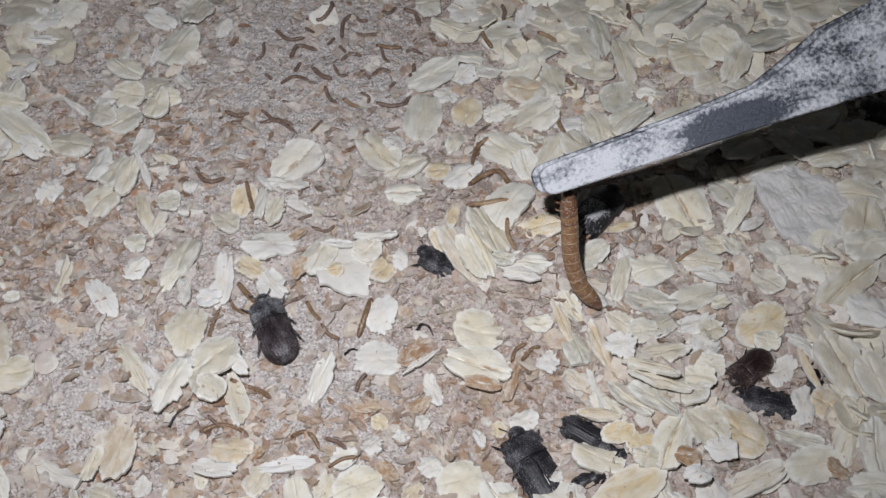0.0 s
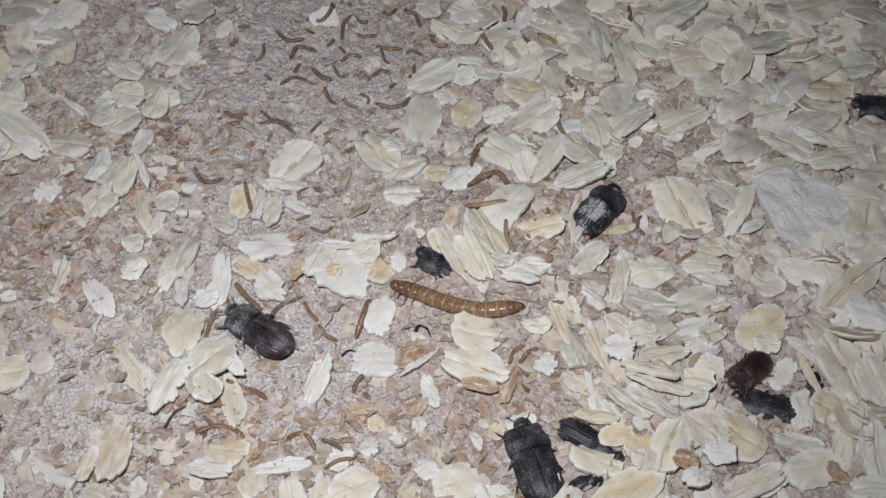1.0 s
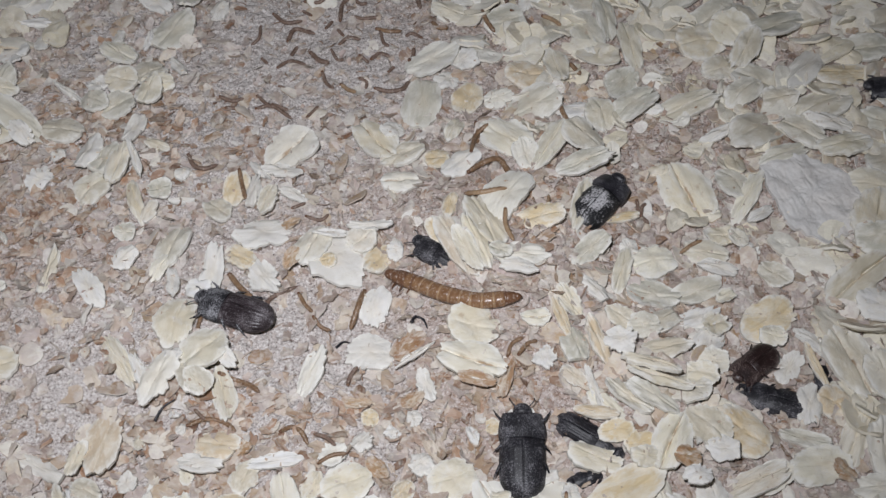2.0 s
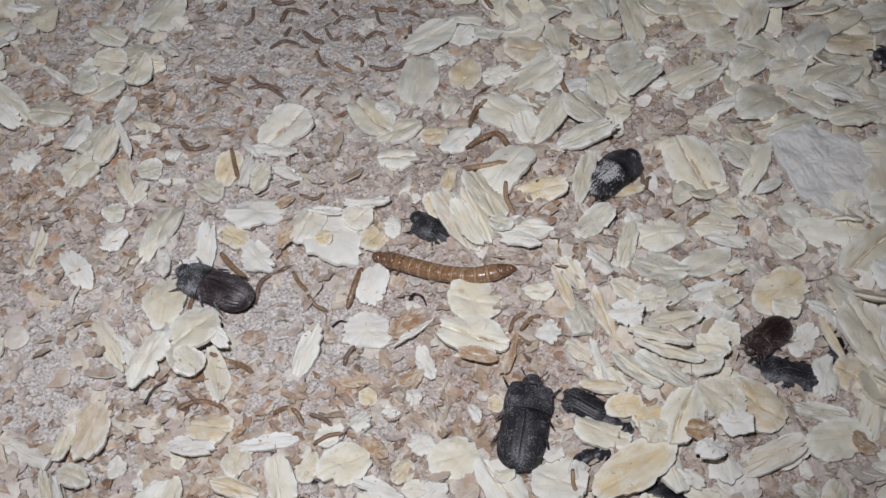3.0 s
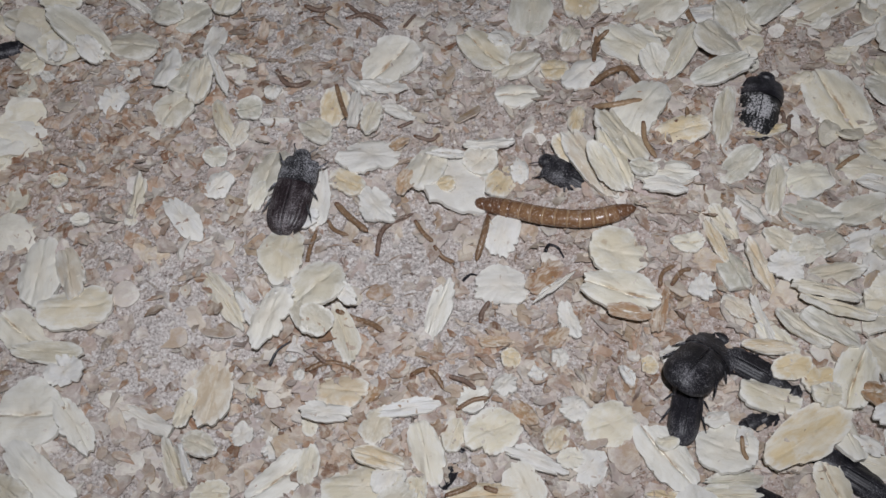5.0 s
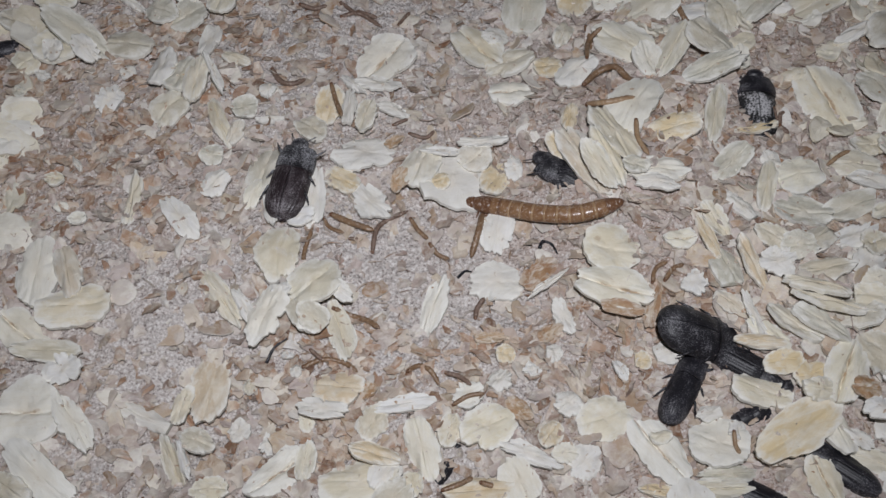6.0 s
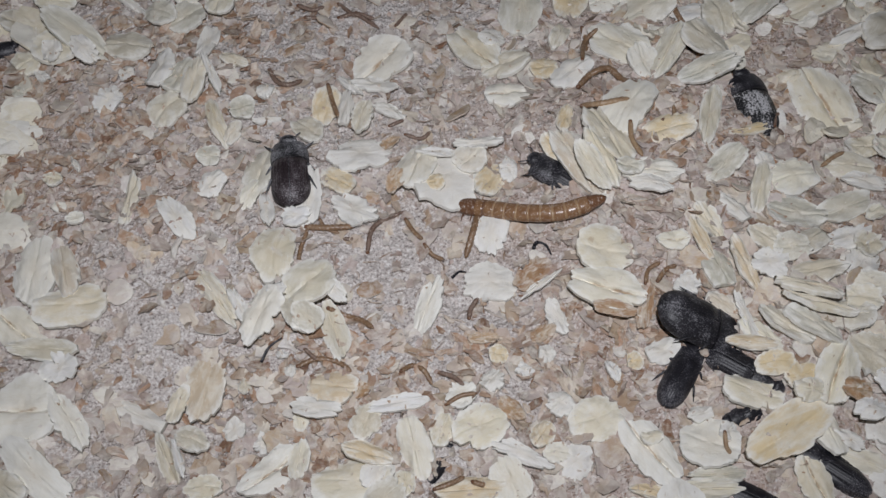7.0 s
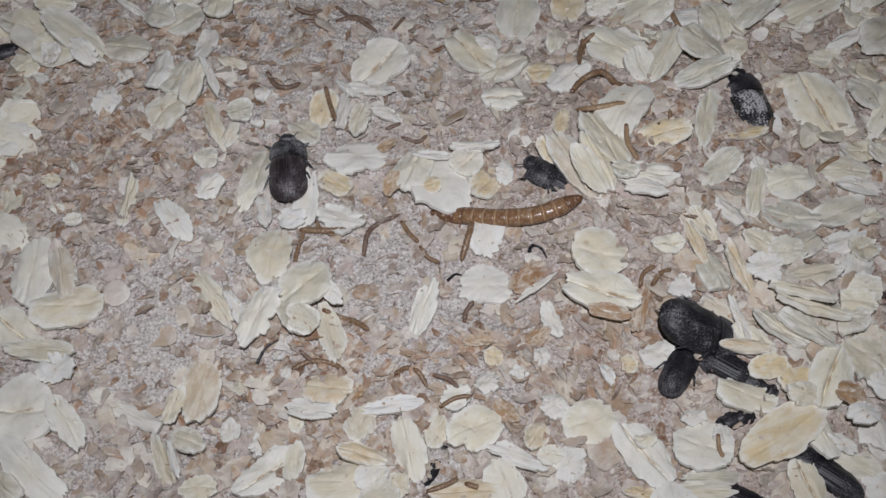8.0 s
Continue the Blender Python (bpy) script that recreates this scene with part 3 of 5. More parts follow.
def scatter_oats():
    rng = random.Random(5)
    forms = [flake_shape(500 + k, 5, 24, crease=0.3, ragged=1.5) for k in range(16)]
    shapes, near_ones = [], 0
    for _ in range(5200):
        x, y = rng.uniform(-120, 120), rng.uniform(-85, 110)
        keep = heap_density(x, y)
        if rng.random() > keep * 0.6:
            continue
        inner = -88 < x < 66 and -62 < y < 46
        if inner and rng.random() > 0.4:
            continue
        length = rng.uniform(4.0, 6.5) if inner else rng.uniform(6.5, 11.0)
        if any(math.hypot(px - x, py - y) < 0.62 * pr + 0.16 * length for px, py, pr, pz in PLACED if abs(px - x) < 12) or crowded(x, y, 0.4 * length):
            continue
        if -45 < x < 62 and y < 2 and near_ones < 85:
            near_ones += 1
            oat(x, y, length, length * rng.uniform(0.55, 0.8), rng.uniform(0, 360), rng.choice("oowctgow"))
            continue
        v, f = rng.choice(forms)
        m = (Matrix.Translation((x, y, relief(x, y) + rng.uniform(-0.2, 1.3))) @ Euler((rng.gauss(0, 0.36), rng.gauss(0, 0.3), rng.uniform(0, 6.28))).to_matrix().to_4x4()
             @ Matrix.Diagonal((length / 10, length / 10 * rng.uniform(0.55, 0.8), 1, 1)))
        shapes.append((v, f, m))
    stuff("oat_flakes", shapes, MAT_OAT_LOOSE, "heap of loose cream rolled oat flakes", "oats")


def scatter_fragments():
    """Broken oats, three to six millimetres long, between the whole ones."""
    rng = random.Random(23)
    forms = [flake_shape(700 + k, 3, 16, crease=0.15, ragged=2.2, thick=0.6) for k in range(16)]
    shapes = []
    for _ in range(2600):
        x, y = rng.uniform(-118, 118), rng.uniform(-80, 100)
        calm = math.exp(-(((x + 26) / 34) ** 2 + ((y - 52) / 22) ** 2)) + 0.8 * math.exp(-(((x + 14) / 16) ** 2 + ((y + 26) / 10) ** 2)) + 0.8 * math.exp(-(((x + 72) / 14) ** 2 + ((y + 26) / 18) ** 2))
        if rng.random() > (0.25 + 0.5 * heap_density(x, y) + 0.2 * (x > -10)) * (1 - 0.9 * min(calm, 1.0)):
            continue
        length = rng.uniform(2.6, 6.2)
        if any(math.hypot(px - x, py - y) < 0.55 * pr + 0.1 * length for px, py, pr, pz in PLACED if abs(px - x) < 9) or crowded(x, y, 0.3 * length):
            continue
        v, f = rng.choice(forms)
        m = (Matrix.Translation((x, y, relief(x, y) + rng.uniform(0.0, 0.5))) @ Euler((rng.gauss(0, 0.3), rng.gauss(0, 0.3), rng.uniform(0, 6.28))).to_matrix().to_4x4()
             @ Matrix.Diagonal((length / 10, length / 10 * rng.uniform(0.45, 0.9), 0.55, 1)))
        shapes.append((v, f, m))
    stuff("oat_fragments", shapes, MAT_FRAGMENTS, "scattered broken oat fragments and husk pieces", "oats")


def chip_shape(seed, n=7):
    """A thin torn bran chip, about 2 mm before scaling, cupped and wrinkled."""
    rng = random.Random(seed)
    slim = rng.uniform(0.4, 0.95)
    rim = [rng.uniform(0.62, 1.2) for _ in range(n)]
    turn = [6.283 * (k + rng.uniform(-0.28, 0.28)) / n for k in range(n)]
    bend, twist, cup = rng.uniform(-0.45, 0.45), rng.uniform(-0.3, 0.3), rng.uniform(-0.2, 0.3)
    verts = []
    for share, thick in ((1.0, 0.03), (0.55, 0.07), (1.0, -0.05)):
        for r, a in zip(rim, turn):
            x, y = share * r * math.cos(a), share * slim * r * math.sin(a)
            z = bend * x * x + twist * x * y - cup * (1 - share) + 0.16 * noise.noise((2.2 * x + seed, 2.2 * y, 3.0))
            verts.append((x, y, z + thick))
    verts += [(0, 0, 0.08 - cup), (0, 0, -0.06 - cup)]
    faces = []
    for k in range(n):
        j = (k + 1) % n
        faces += [(3 * n, n + k, n + j), (n + k, k, j, n + j), (k, 2 * n + k, 2 * n + j, j), (3 * n + 1, 2 * n + j, 2 * n + k)]
    return verts, faces


def scatter_frass():
    """Thin dark frass rods and bran fibres, thickest on the fine flour."""
    rng = random.Random(31)
    shapes = []
    for _ in range(6500):
        x, y = rng.uniform(-115, 115), rng.uniform(-75, 95)
        calm = math.exp(-(((x + 26) / 34) ** 2 + ((y - 52) / 22) ** 2)) + 0.5 * math.exp(-(((x + 14) / 20) ** 2 + ((y + 24) / 14) ** 2))
        if rng.random() > 0.28 + 0.45 * calm:
            continue
        span, bend = rng.uniform(0.5, 1.7), rng.uniform(-0.5, 0.5)
        path = [(-span, bend * span, 0), (-0.3 * span, 0, 0.05), (0.35 * span, 0, 0.05), (span, bend * span, 0)]
        wide = rng.uniform(0.09, 0.2)
        v, f = tube(path, [0.6 * wide, wide, wide, 0.5 * wide], 5)
        m = Matrix.Translation((x, y, relief(x, y) + 0.2)) @ Euler((rng.gauss(0, 0.2), rng.gauss(0, 0.2), rng.uniform(0, 6.28))).to_matrix().to_4x4()
        shapes.append((v, f, m))
    stuff("frass_bits", shapes, MAT_FRASS, "tiny dark frass rods and bran fibres on flour", "frass")


def calm_flour(x, y):
    """The bare drifts of fine flour, where few chips lie."""
    return min(1.0, math.exp(-(((x + 26) / 34) ** 2 + ((y - 52) / 22) ** 2)) + 1.0 * math.exp(-(((x + 21) / 22) ** 2 + ((y + 25) / 12) ** 2)) + 0.55 * math.exp(-(((x + 66) / 15) ** 2 + ((y + 30) / 13) ** 2)))


def scatter_chips():
    rng = random.Random(11)
    forms = [chip_shape(k) for k in range(36)]
    shapes = []
    for _ in range(25000):
        x, y = rng.uniform(-112, 112), rng.uniform(-76, 96)
        patchy = noise.noise((x * 0.03, y * 0.03, 12.0)) * 0.5 + 0.6
        if rng.random() > patchy * (1 - 0.8 * calm_flour(x, y)):
            continue
        s = min(0.3 + rng.expovariate(2.7), 1.7)
        v, f = rng.choice(forms)
        m = (Matrix.Translation((x, y, relief(x, y) + rng.uniform(-0.1, 0.35))) @ Euler((rng.gauss(0, 0.36), rng.gauss(0, 0.36), rng.uniform(0, 6.28))).to_matrix().to_4x4()
             @ Matrix.Diagonal((s, s, 0.7 + 0.3 * s, 1)))
        shapes.append((v, f, m))
    stuff("bran_chips", shapes, MAT_CHIPS, "scattered small bran chips and oat crumbs", "bran", False)


def scatter_shards():
    """Torn bran and oat skins, two to five millimetres long, matted together between the flakes."""
    rng = random.Random(47)
    forms = [chip_shape(200 + k, 13) for k in range(30)]
    singles = [mesh_of("bran_shard", v, f, MAT_SHARD, False) for v, f in forms]
    shapes, single = [], 0
    for _ in range(9600):
        x, y = rng.uniform(-105, 105), rng.uniform(-72, 80)
        dense = 0.46 + 0.36 / (1 + math.exp((y - 0.4 * x + 12) / 6)) + 0.25 * noise.noise((x * 0.05, y * 0.05, 31.0))
        if rng.random() > dense * (1 - 0.85 * calm_flour(x, y)) or crowded(x, y, -0.4):
            continue
        s = rng.uniform(1.1, 2.5)
        k = rng.randrange(30)
        turn = Euler((rng.gauss(0, 0.3), rng.gauss(0, 0.3), rng.uniform(0, 6.28))).to_matrix().to_4x4()
        high = relief(x, y) + rng.uniform(0.0, 0.5)
        if s > 1.5 and single < 260 and -60 < x < 40 and -62 < y < -8:
            single += 1
            ob = new("bran_shard", singles[k])
            ob.matrix_basis = Matrix.Translation((x * MM, y * MM, high * MM)) @ turn @ Matrix.Diagonal((s, s, 1.3, 1))
            tagged(ob, "torn pinkish brown bran shard on the litter", "bran shard", "loose bran shards")
            continue
        shapes.append((*forms[k], Matrix.Translation((x, y, high)) @ turn @ Matrix.Diagonal((s, s, 1.3, 1))))
    stuff("bran_shards", shapes, MAT_SHARDS, "matted pinkish and brown torn bran shards", "bran", False)


def scatter_crumbs():
    """Small crumbs of oat and bran lying on the flakes."""
    rng = random.Random(83)
    forms = [chip_shape(600 + k, 6) for k in range(20)]
    shapes = []
    for px, py, pr, pz in PLACED:
        for _ in range(rng.randint(0, 6)):
            a, d = rng.uniform(0, 6.28), pr * math.sqrt(rng.random())
            x, y = px + d * math.cos(a), py + d * math.sin(a)
            s = rng.uniform(0.12, 0.5)
            turn = Euler((rng.gauss(0, 0.4), rng.gauss(0, 0.4), rng.uniform(0, 6.28))).to_matrix().to_4x4()
            shapes.append((*rng.choice(forms), Matrix.Translation((x, y, top_of(x, y) + 0.08)) @ turn @ Matrix.Diagonal((s, 0.7 * s, s, 1))))
    stuff("oat_crumbs", shapes, MAT_FRAGMENTS, "tiny oat and bran crumbs on the flakes", "oats", False)


BROWN_PLACES = ((-84, 0, 22, 20), (-14, -39, 20, 7), (14, -35, 11, 9), (-30, -53, 9, 5), (22, 4, 9, 8), (-66, 28, 14, 12), (-40, -40, 14, 8), (40, -12, 10, 8))


def scatter_husks():
    """Thin golden and red-brown bran skins, thickest in a few brown drifts."""
    rng = random.Random(71)
    forms = [chip_shape(400 + k, 11) for k in range(24)]
    shapes = []
    for _ in range(15000):
        x, y = rng.uniform(-108, 108), rng.uniform(-72, 80)
        drift = sum(math.exp(-((x - cx) / wx) ** 2 - ((y - cy) / wy) ** 2) for cx, cy, wx, wy in BROWN_PLACES)
        if rng.random() > 0.04 + 0.75 * drift or calm_flour(x, y) > rng.uniform(0.3, 1.2) or crowded(x, y, -0.6):
            continue
        s = rng.uniform(0.7, 2.3)
        turn = Euler((rng.gauss(0, 0.3), rng.gauss(0, 0.3), rng.uniform(0, 6.28))).to_matrix().to_4x4()
        shapes.append((*rng.choice(forms), Matrix.Translation((x, y, relief(x, y) + rng.uniform(0.2, 0.8))) @ turn @ Matrix.Diagonal((s, s * rng.uniform(0.5, 1), 1.2, 1))))
    stuff("bran_husks", shapes, MAT_HUSK_LOOSE, "loose golden and red-brown bran husks", "bran", False)


# ---- larvae ----
def larva_profile(s, end=0.85):
    return (1 - 0.35 * max(0.0, (0.12 - s) / 0.12) ** 2) * (1 - end * max(0.0, (s - 0.86) / 0.14) ** 2)


def small_larva(width, shade, *points):
    """A thin young larva lying along the given points, over the litter; its head is a part of its own."""
    cx, cy = points[0]
    heights = [top_of(x, y) for x, y in points]
    mean = sum(heights) / len(heights)
    pts = [(x - cx, y - cy, 0.75 * (h - mean)) for (x, y), h in zip(points, heights)]
    if shade == "k":
        path = smooth_path(pts, 16)
        ob = new("leg_fragment", mesh_of("leg_fragment", *tube(path, [0.5 * width * (1.2 - 0.7 * i / 15 + (0.25 if i in (5, 10) else 0)) for i in range(16)], 8), MAT_BLACK))
        ob.matrix_basis = at(cx, cy, mean + 0.5)
        return tagged(ob, "thin black shed beetle leg on the litter", "insect leg")
    width *= 0.78
    ob = new("larva")
    ob.matrix_basis = at(cx, cy, mean + 0.42 * width)
    mat = {"a": MAT_SMALL, "m": MAT_SMALL_MID, "d": MAT_SMALL_DARK}[shade]
    path = smooth_path(pts, 34)
    radii = [0.5 * width * larva_profile(i / 33) * (1 - 0.16 * (1 if i % 3 == 0 else 0)) for i in range(34)]
    part("body", mesh_of("larva_body", *tube(path, radii, 10, 0.9), mat), ob)
    d = (path[0] - path[1]).normalized()
    head = [path[0] + d * width * k for k in (-0.1, 0.15, 0.35, 0.45)]
    part("head", mesh_of("larva_head", *tube(head, [0.36 * width, 0.38 * width, 0.28 * width, 0.1 * width], 10, 0.85), MAT_LARVA_RING), ob)
    return tagged(ob, {"a": "small amber larva lying among the oats", "m": "small chestnut brown larva among bran", "d": "small dusty brown larva on fine flour"}[shade], "larva", "young larvae")


def big_larva():
    """The full-grown larva: ringed body segments, head, tail and six short legs; it lies along +x from its head."""
    ob = new("mealworm")
    length, width = 23.3, 3.0
    curve = smooth_path([(0, 0, 0), (5, -0.9, 0), (11, -2.1, 0.15), (17.2, -2.0, 0), (length, 0.2, 0)], 131)
    for k in range(13):
        seg = curve[k * 10:k * 10 + 11]
        radii = []
        for i in range(11):
            s = (k * 10 + i) / 130
            ring = 1 - 0.13 * max(0.0, 1 - i / 1.6) - 0.10 * max(0.0, (i - 8.6) / 1.4)
            radii.append(0.5 * width * larva_profile(s, 0.5) * ring)
        radii[-1] *= 0.97
        part("segment", mesh_of("segment", *tube(seg, radii, 16, 0.88), MAT_LARVA if 1 < k < 12 else MAT_LARVA_RING), ob)
        if k < 12:
            s = (k * 10 + 9.4) / 130
            band = curve[k * 10 + 9:k * 10 + 12]
            part("ring", mesh_of("ring", *tube(band, [0.5 * width * larva_profile(s, 0.5) * q for q in (0.985, 1.0, 0.97)], 16, 0.885), MAT_LARVA_PALE if 2 < k < 11 else MAT_LARVA_RING), ob)
    d = (curve[0] - curve[3]).normalized()
    head = [curve[0] + d * q for q in (-0.4, 0.3, 0.9, 1.4, 1.6)]
    part("head", mesh_of("head", *tube(head, [1.0, 1.08, 0.95, 0.6, 0.2], 14, 0.85), MAT_LARVA_RING), ob, label="dark brown head")
    e = (curve[-1] - curve[-4]).normalized()
    tail = [curve[-1] + e * q for q in (-0.3, 0.2, 0.5, 0.8)]
    part("tail", mesh_of("tail", *tube(tail, [0.78, 0.68, 0.42, 0.08], 12), MAT_LARVA_RING), ob)
    for k in range(3):
        for side in (-1, 1):
            p = curve[6 + 10 * k] + Vector((0, side * 1.05, -0.5))
            leg = [p, p + Vector((-0.3, side * 0.7, -0.35)), p + Vector((-0.5, side * 0.9, -0.85))]
            part("leg", mesh_of("leg", *tube(leg, [0.2, 0.15, 0.06], 6), MAT_LARVA_RING), ob)
    return tagged(ob, "full-grown glossy amber mealworm with brown rings", "mealworm")


# ---- beetles ----
def shell(length, half_width, height, us, vs, width_of, height_of, v0, v1, groove=0.0, count=9, x0=0.0):
    """A curved plate: u along the body, v from v0 to v1 round it (0: midline, 1: side rim). Thickened into a solid."""
    top, low = [], []
    for i in range(us + 1):
        u = i / us
        w, h = half_width * width_of(u), height * height_of(u)
        for k in range(vs + 1):
            v = v0 + (v1 - v0) * k / vs
            a = v * math.pi * 0.56
            g = groove * abs(math.sin(v * math.pi * count * 0.5)) * min(1.0, 6 * u, 6 * (1 - u))
            top.append((x0 + length * u, (w + g) * math.sin(a), (h + g) * max(math.cos(a), -0.15)))
            low.append((x0 + length * u, 0.9 * w * math.sin(a), 0.9 * h * max(math.cos(a), -0.15) - 0.06))
    n, w1 = len(top), vs + 1
    faces = []
    for i in range(us):
        for k in range(vs):
            a = i * w1 + k
            faces.append((a, a + w1, a + w1 + 1, a + 1))
            faces.append((n + a, n + a + 1, n + a + w1 + 1, n + a + w1))
    for i in range(us):
        for a in (i * w1, i * w1 + vs):
            faces.append((a, n + a, n + a + w1, a + w1))
    for k in range(vs):
        for a in (k, us * w1 + k):
            faces.append((a, a + 1, n + a + 1, n + a))
    return top + low, faces


def elytra_width(u):
    return 0.94 + 0.15 * u - 0.16 * u * u if u < 0.55 else (0.9741 * math.sqrt(max(0.0, 1 - ((u - 0.55) / 0.452) ** 2.2)))


def elytra_height(u):
    return min(1.0, 0.8 + 1.2 * u) * (1 if u < 0.5 else math.sqrt(max(0.0, 1 - ((u - 0.5) / 0.505) ** 2.6)))


def pronotum_width(u):
    return 0.84 + 0.50 * u - 0.36 * u * u


def pronotum_height(u):
    return 0.62 + 0.62 * u - 0.30 * u * u


def beetle(name, label, length, broad, body_mat, front_mat, free=True, ridge=0.03):
    """A darkling beetle facing +x, its belly at z = 0: elytra, shield, head, feelers and jointed legs."""
    ob = new(name)
    s = length / 16.0
    leg_mat = front_mat
    turn = Matrix.Rotation(math.pi, 4, "Z") @ Matrix.Diagonal((1, broad, 1, 1))
    for side in (1, -1):
        v, f = shell(10.0, 3.05, 2.5, 24, 46, elytra_width, elytra_height, 0.012 * side, side, ridge, 14)
        part("elytron", mesh_of("elytron", [turn @ Vector(p) * s for p in v], f, body_mat), ob)
    v, f = shell(4.5, 3.05, 2.4, 14, 22, pronotum_width, pronotum_height, -1, 1, 0.0)
    v = [(4.4 - x - 0.18, y * broad, z * 1.03) for x, y, z in v]
    part("shield", mesh_of("shield", [Vector(p) * s for p in v], f, front_mat), ob)
    belly = [(x * s, 0, 1.05 * s) for x in (-9.7, -8.5, -6, -3, 0, 2, 3.8, 5.3)]
    part("underside", mesh_of("underside", *tube(belly, [q * s for q in (0.4, 1.6, 2.5, 2.75, 2.5, 2.4, 1.9, 1.1)], 14, 0.36), leg_mat), ob)
    head = [(x * s, 0, z * s) for x, z in ((3.7, 1.3), (4.5, 1.2), (5.1, 1.05), (5.6, 0.85), (5.85, 0.75))]
    front = part("head", mesh_of("head", *tube(head, [q * s for q in (1.5, 1.6, 1.4, 0.9, 0.3)], 14, 0.62), front_mat), ob)
    if free:
        for side in (1, -1):
            feeler = smooth_path([(5.2 * s, 1.0 * side * s, 1.0 * s), (5.8 * s, 1.6 * side * s, 1.2 * s), (6.4 * s, 2.0 * side * s, 0.9 * s), (6.9 * s, 2.1 * side * s, 0.5 * s)], 19)
            part("feeler", mesh_of("feeler", *tube(feeler, [s * (0.13 if i % 2 else 0.09) for i in range(19)], 7), leg_mat), front)
        for x, lean, side in ((2.4, 0.8, 1), (-0.9, -0.45, 1), (-3.4, -1.0, 1), (2.4, 0.8, -1), (-0.9, -0.45, -1), (-3.4, -1.0, -1)):
            a = Vector((x, 2.0 * side * broad, 0.6))
            b = a + Vector((0.9 * lean, 1.1 * side, 0.25))
            c = b + Vector((1.4 * lean, 0.7 * side, -0.65))
            d = c + Vector((0.9 * lean, 0.4 * side, -0.25))
            path = [a, a + 0.5 * (b - a), b, b + 0.55 * (c - b), c, c + 0.5 * (d - c), d]
            wide = [q * s for q in (0.3, 0.36, 0.24, 0.19, 0.18, 0.11, 0.07)]
            path = [p * s for p in path]
            leg = part("leg", mesh_of("leg", *tube(path[:5], wide[:5], 8), leg_mat), ob)
            part("foot", mesh_of("foot", *tube([path[4], path[5], path[6]], [0.13 * s, 0.11 * s, 0.06 * s], 8), leg_mat), leg)
    return tagged(ob, label, "beetle")


# ---- tweezers ----
def plate(outline, thick, bevel=0.2):
    """A flat bar from a closed outline in x, y, with chamfered rims."""
    n = len(outline)
    cx, cy = sum(p[0] for p in outline) / n, sum(p[1] for p in outline) / n
    def inset(d):
        out = []
        for i in range(n):
            p, q, r = Vector(outline[i - 1]), Vector(outline[i]), Vector(outline[(i + 1) % n])
            t = (r - p).normalized()
            out.append((q.x - t.y * d, q.y + t.x * d))
        return out
    rings = [(inset(bevel), thick / 2), (outline, thick / 2 - bevel), (outline, bevel - thick / 2), (inset(bevel), -thick / 2)]
    verts = [(x, y, z) for ring, z in rings for x, y in ring]
    faces = [tuple(range(n)), tuple(range(4 * n - 1, 3 * n - 1, -1))]
    for r in range(3):
        for i in range(n):
            j = (i + 1) % n
            faces.append((r * n + j, r * n + i, (r + 1) * n + i, (r + 1) * n + j))
    return verts, faces


def arm_outline(grow=1.0):
    low = [(-0.5, -0.9), (-0.2, -1.7), (0.5, -2.3), (1.6, -2.55), (10, -2.7), (24, -2.9), (34, -3.1), (42, -3.4), (52, -3.8), (75, -4.8), (130, -6.5)]
    high = [(130, 11.0), (75, 10.2), (60, 9.6), (50, 8.2), (43, 5.4), (37, 3.2), (24, 2.6), (10, 2.4), (1.6, 2.25), (0.5, 2.0), (-0.2, 1.4), (-0.5, 0.6)]
    return [(x, y * grow) for x, y in low + high]


def build_tweezers():
    ob = new("tweezers")
    part("arm", mesh_of("arm", *plate(arm_outline(), 1.5), MAT_STEEL, False), ob, label="flour-dusted steel arm")
    upper = part("arm", mesh_of("arm", *plate(arm_outline(1.0), 1.5), MAT_STEEL_BARE, False), ob, label="bright steel arm behind")
    return tagged(ob, "flour-dusted steel tweezers held over the oats", "tweezers"), upper


# ---- the grey pulp scrap ----
def build_pulp(x, y, length, width, turn):
    """A torn lumpy scrap of pulp with a frayed rim."""
    v, f = flake_shape(905, 30, 110, crease=0.0, ragged=1.7, curl=0.5, thick=1.2, ridges=0.6)
    lumpy = []
    for a, b, c in v:
        px, py = a * length / 10, b * width / 10
        lump = 0.7 * noise.noise((0.22 * px, 0.22 * py, 3.0)) + 0.22 * noise.noise((0.6 * px, 0.6 * py, 8.0)) + 0.2 * noise.noise((1.6 * px, 1.6 * py, 5.0))
        lumpy.append((px, py, c + lump))
    ob = new("paper_scrap", mesh_of("paper_scrap", lumpy, f, MAT_PULP))
    ob.matrix_basis = at(x, y, relief(x, y) + 1.1, 2, 0, turn)
    tagged(ob, "rough grey pulp scrap lying among oats", "paper scrap")


# ---- building the place ----
build_ground()
build_tub()
build_pulp(70.5, 12.0, 17.0, 23.0, 20)

# flakes one by one
oat(-98.7, 66.1, 15.4, 13.2, -12, "g")
oat(-92.2, 61.4, 9.0, 5.7, 11, "w")
oat(-90.1, 55.6, 8.8, 2.8, 10, "w")
oat(-93.1, 45.2, 7.0, 5.3, 26, "w")
oat(-87.8, 48.5, 3.2, 4.4, 3, "w")
oat(-92.8, 36.8, 8.0, 6.4, 63, "g")
oat(-65.9, 63.0, 8.4, 4.5, -36, "w")
oat(-58.0, 65.0, 10.8, 6.7, 79, "g")
oat(-51.2, 60.7, 7.4, 3.4, 78, "w")
oat(-60.1, 53.5, 13.0, 7.7, 62, "g")
oat(-70.6, 46.1, 9.4, 5.6, -34, "o")
oat(-62.8, 40.2, 7.2, 8.1, 33, "g")
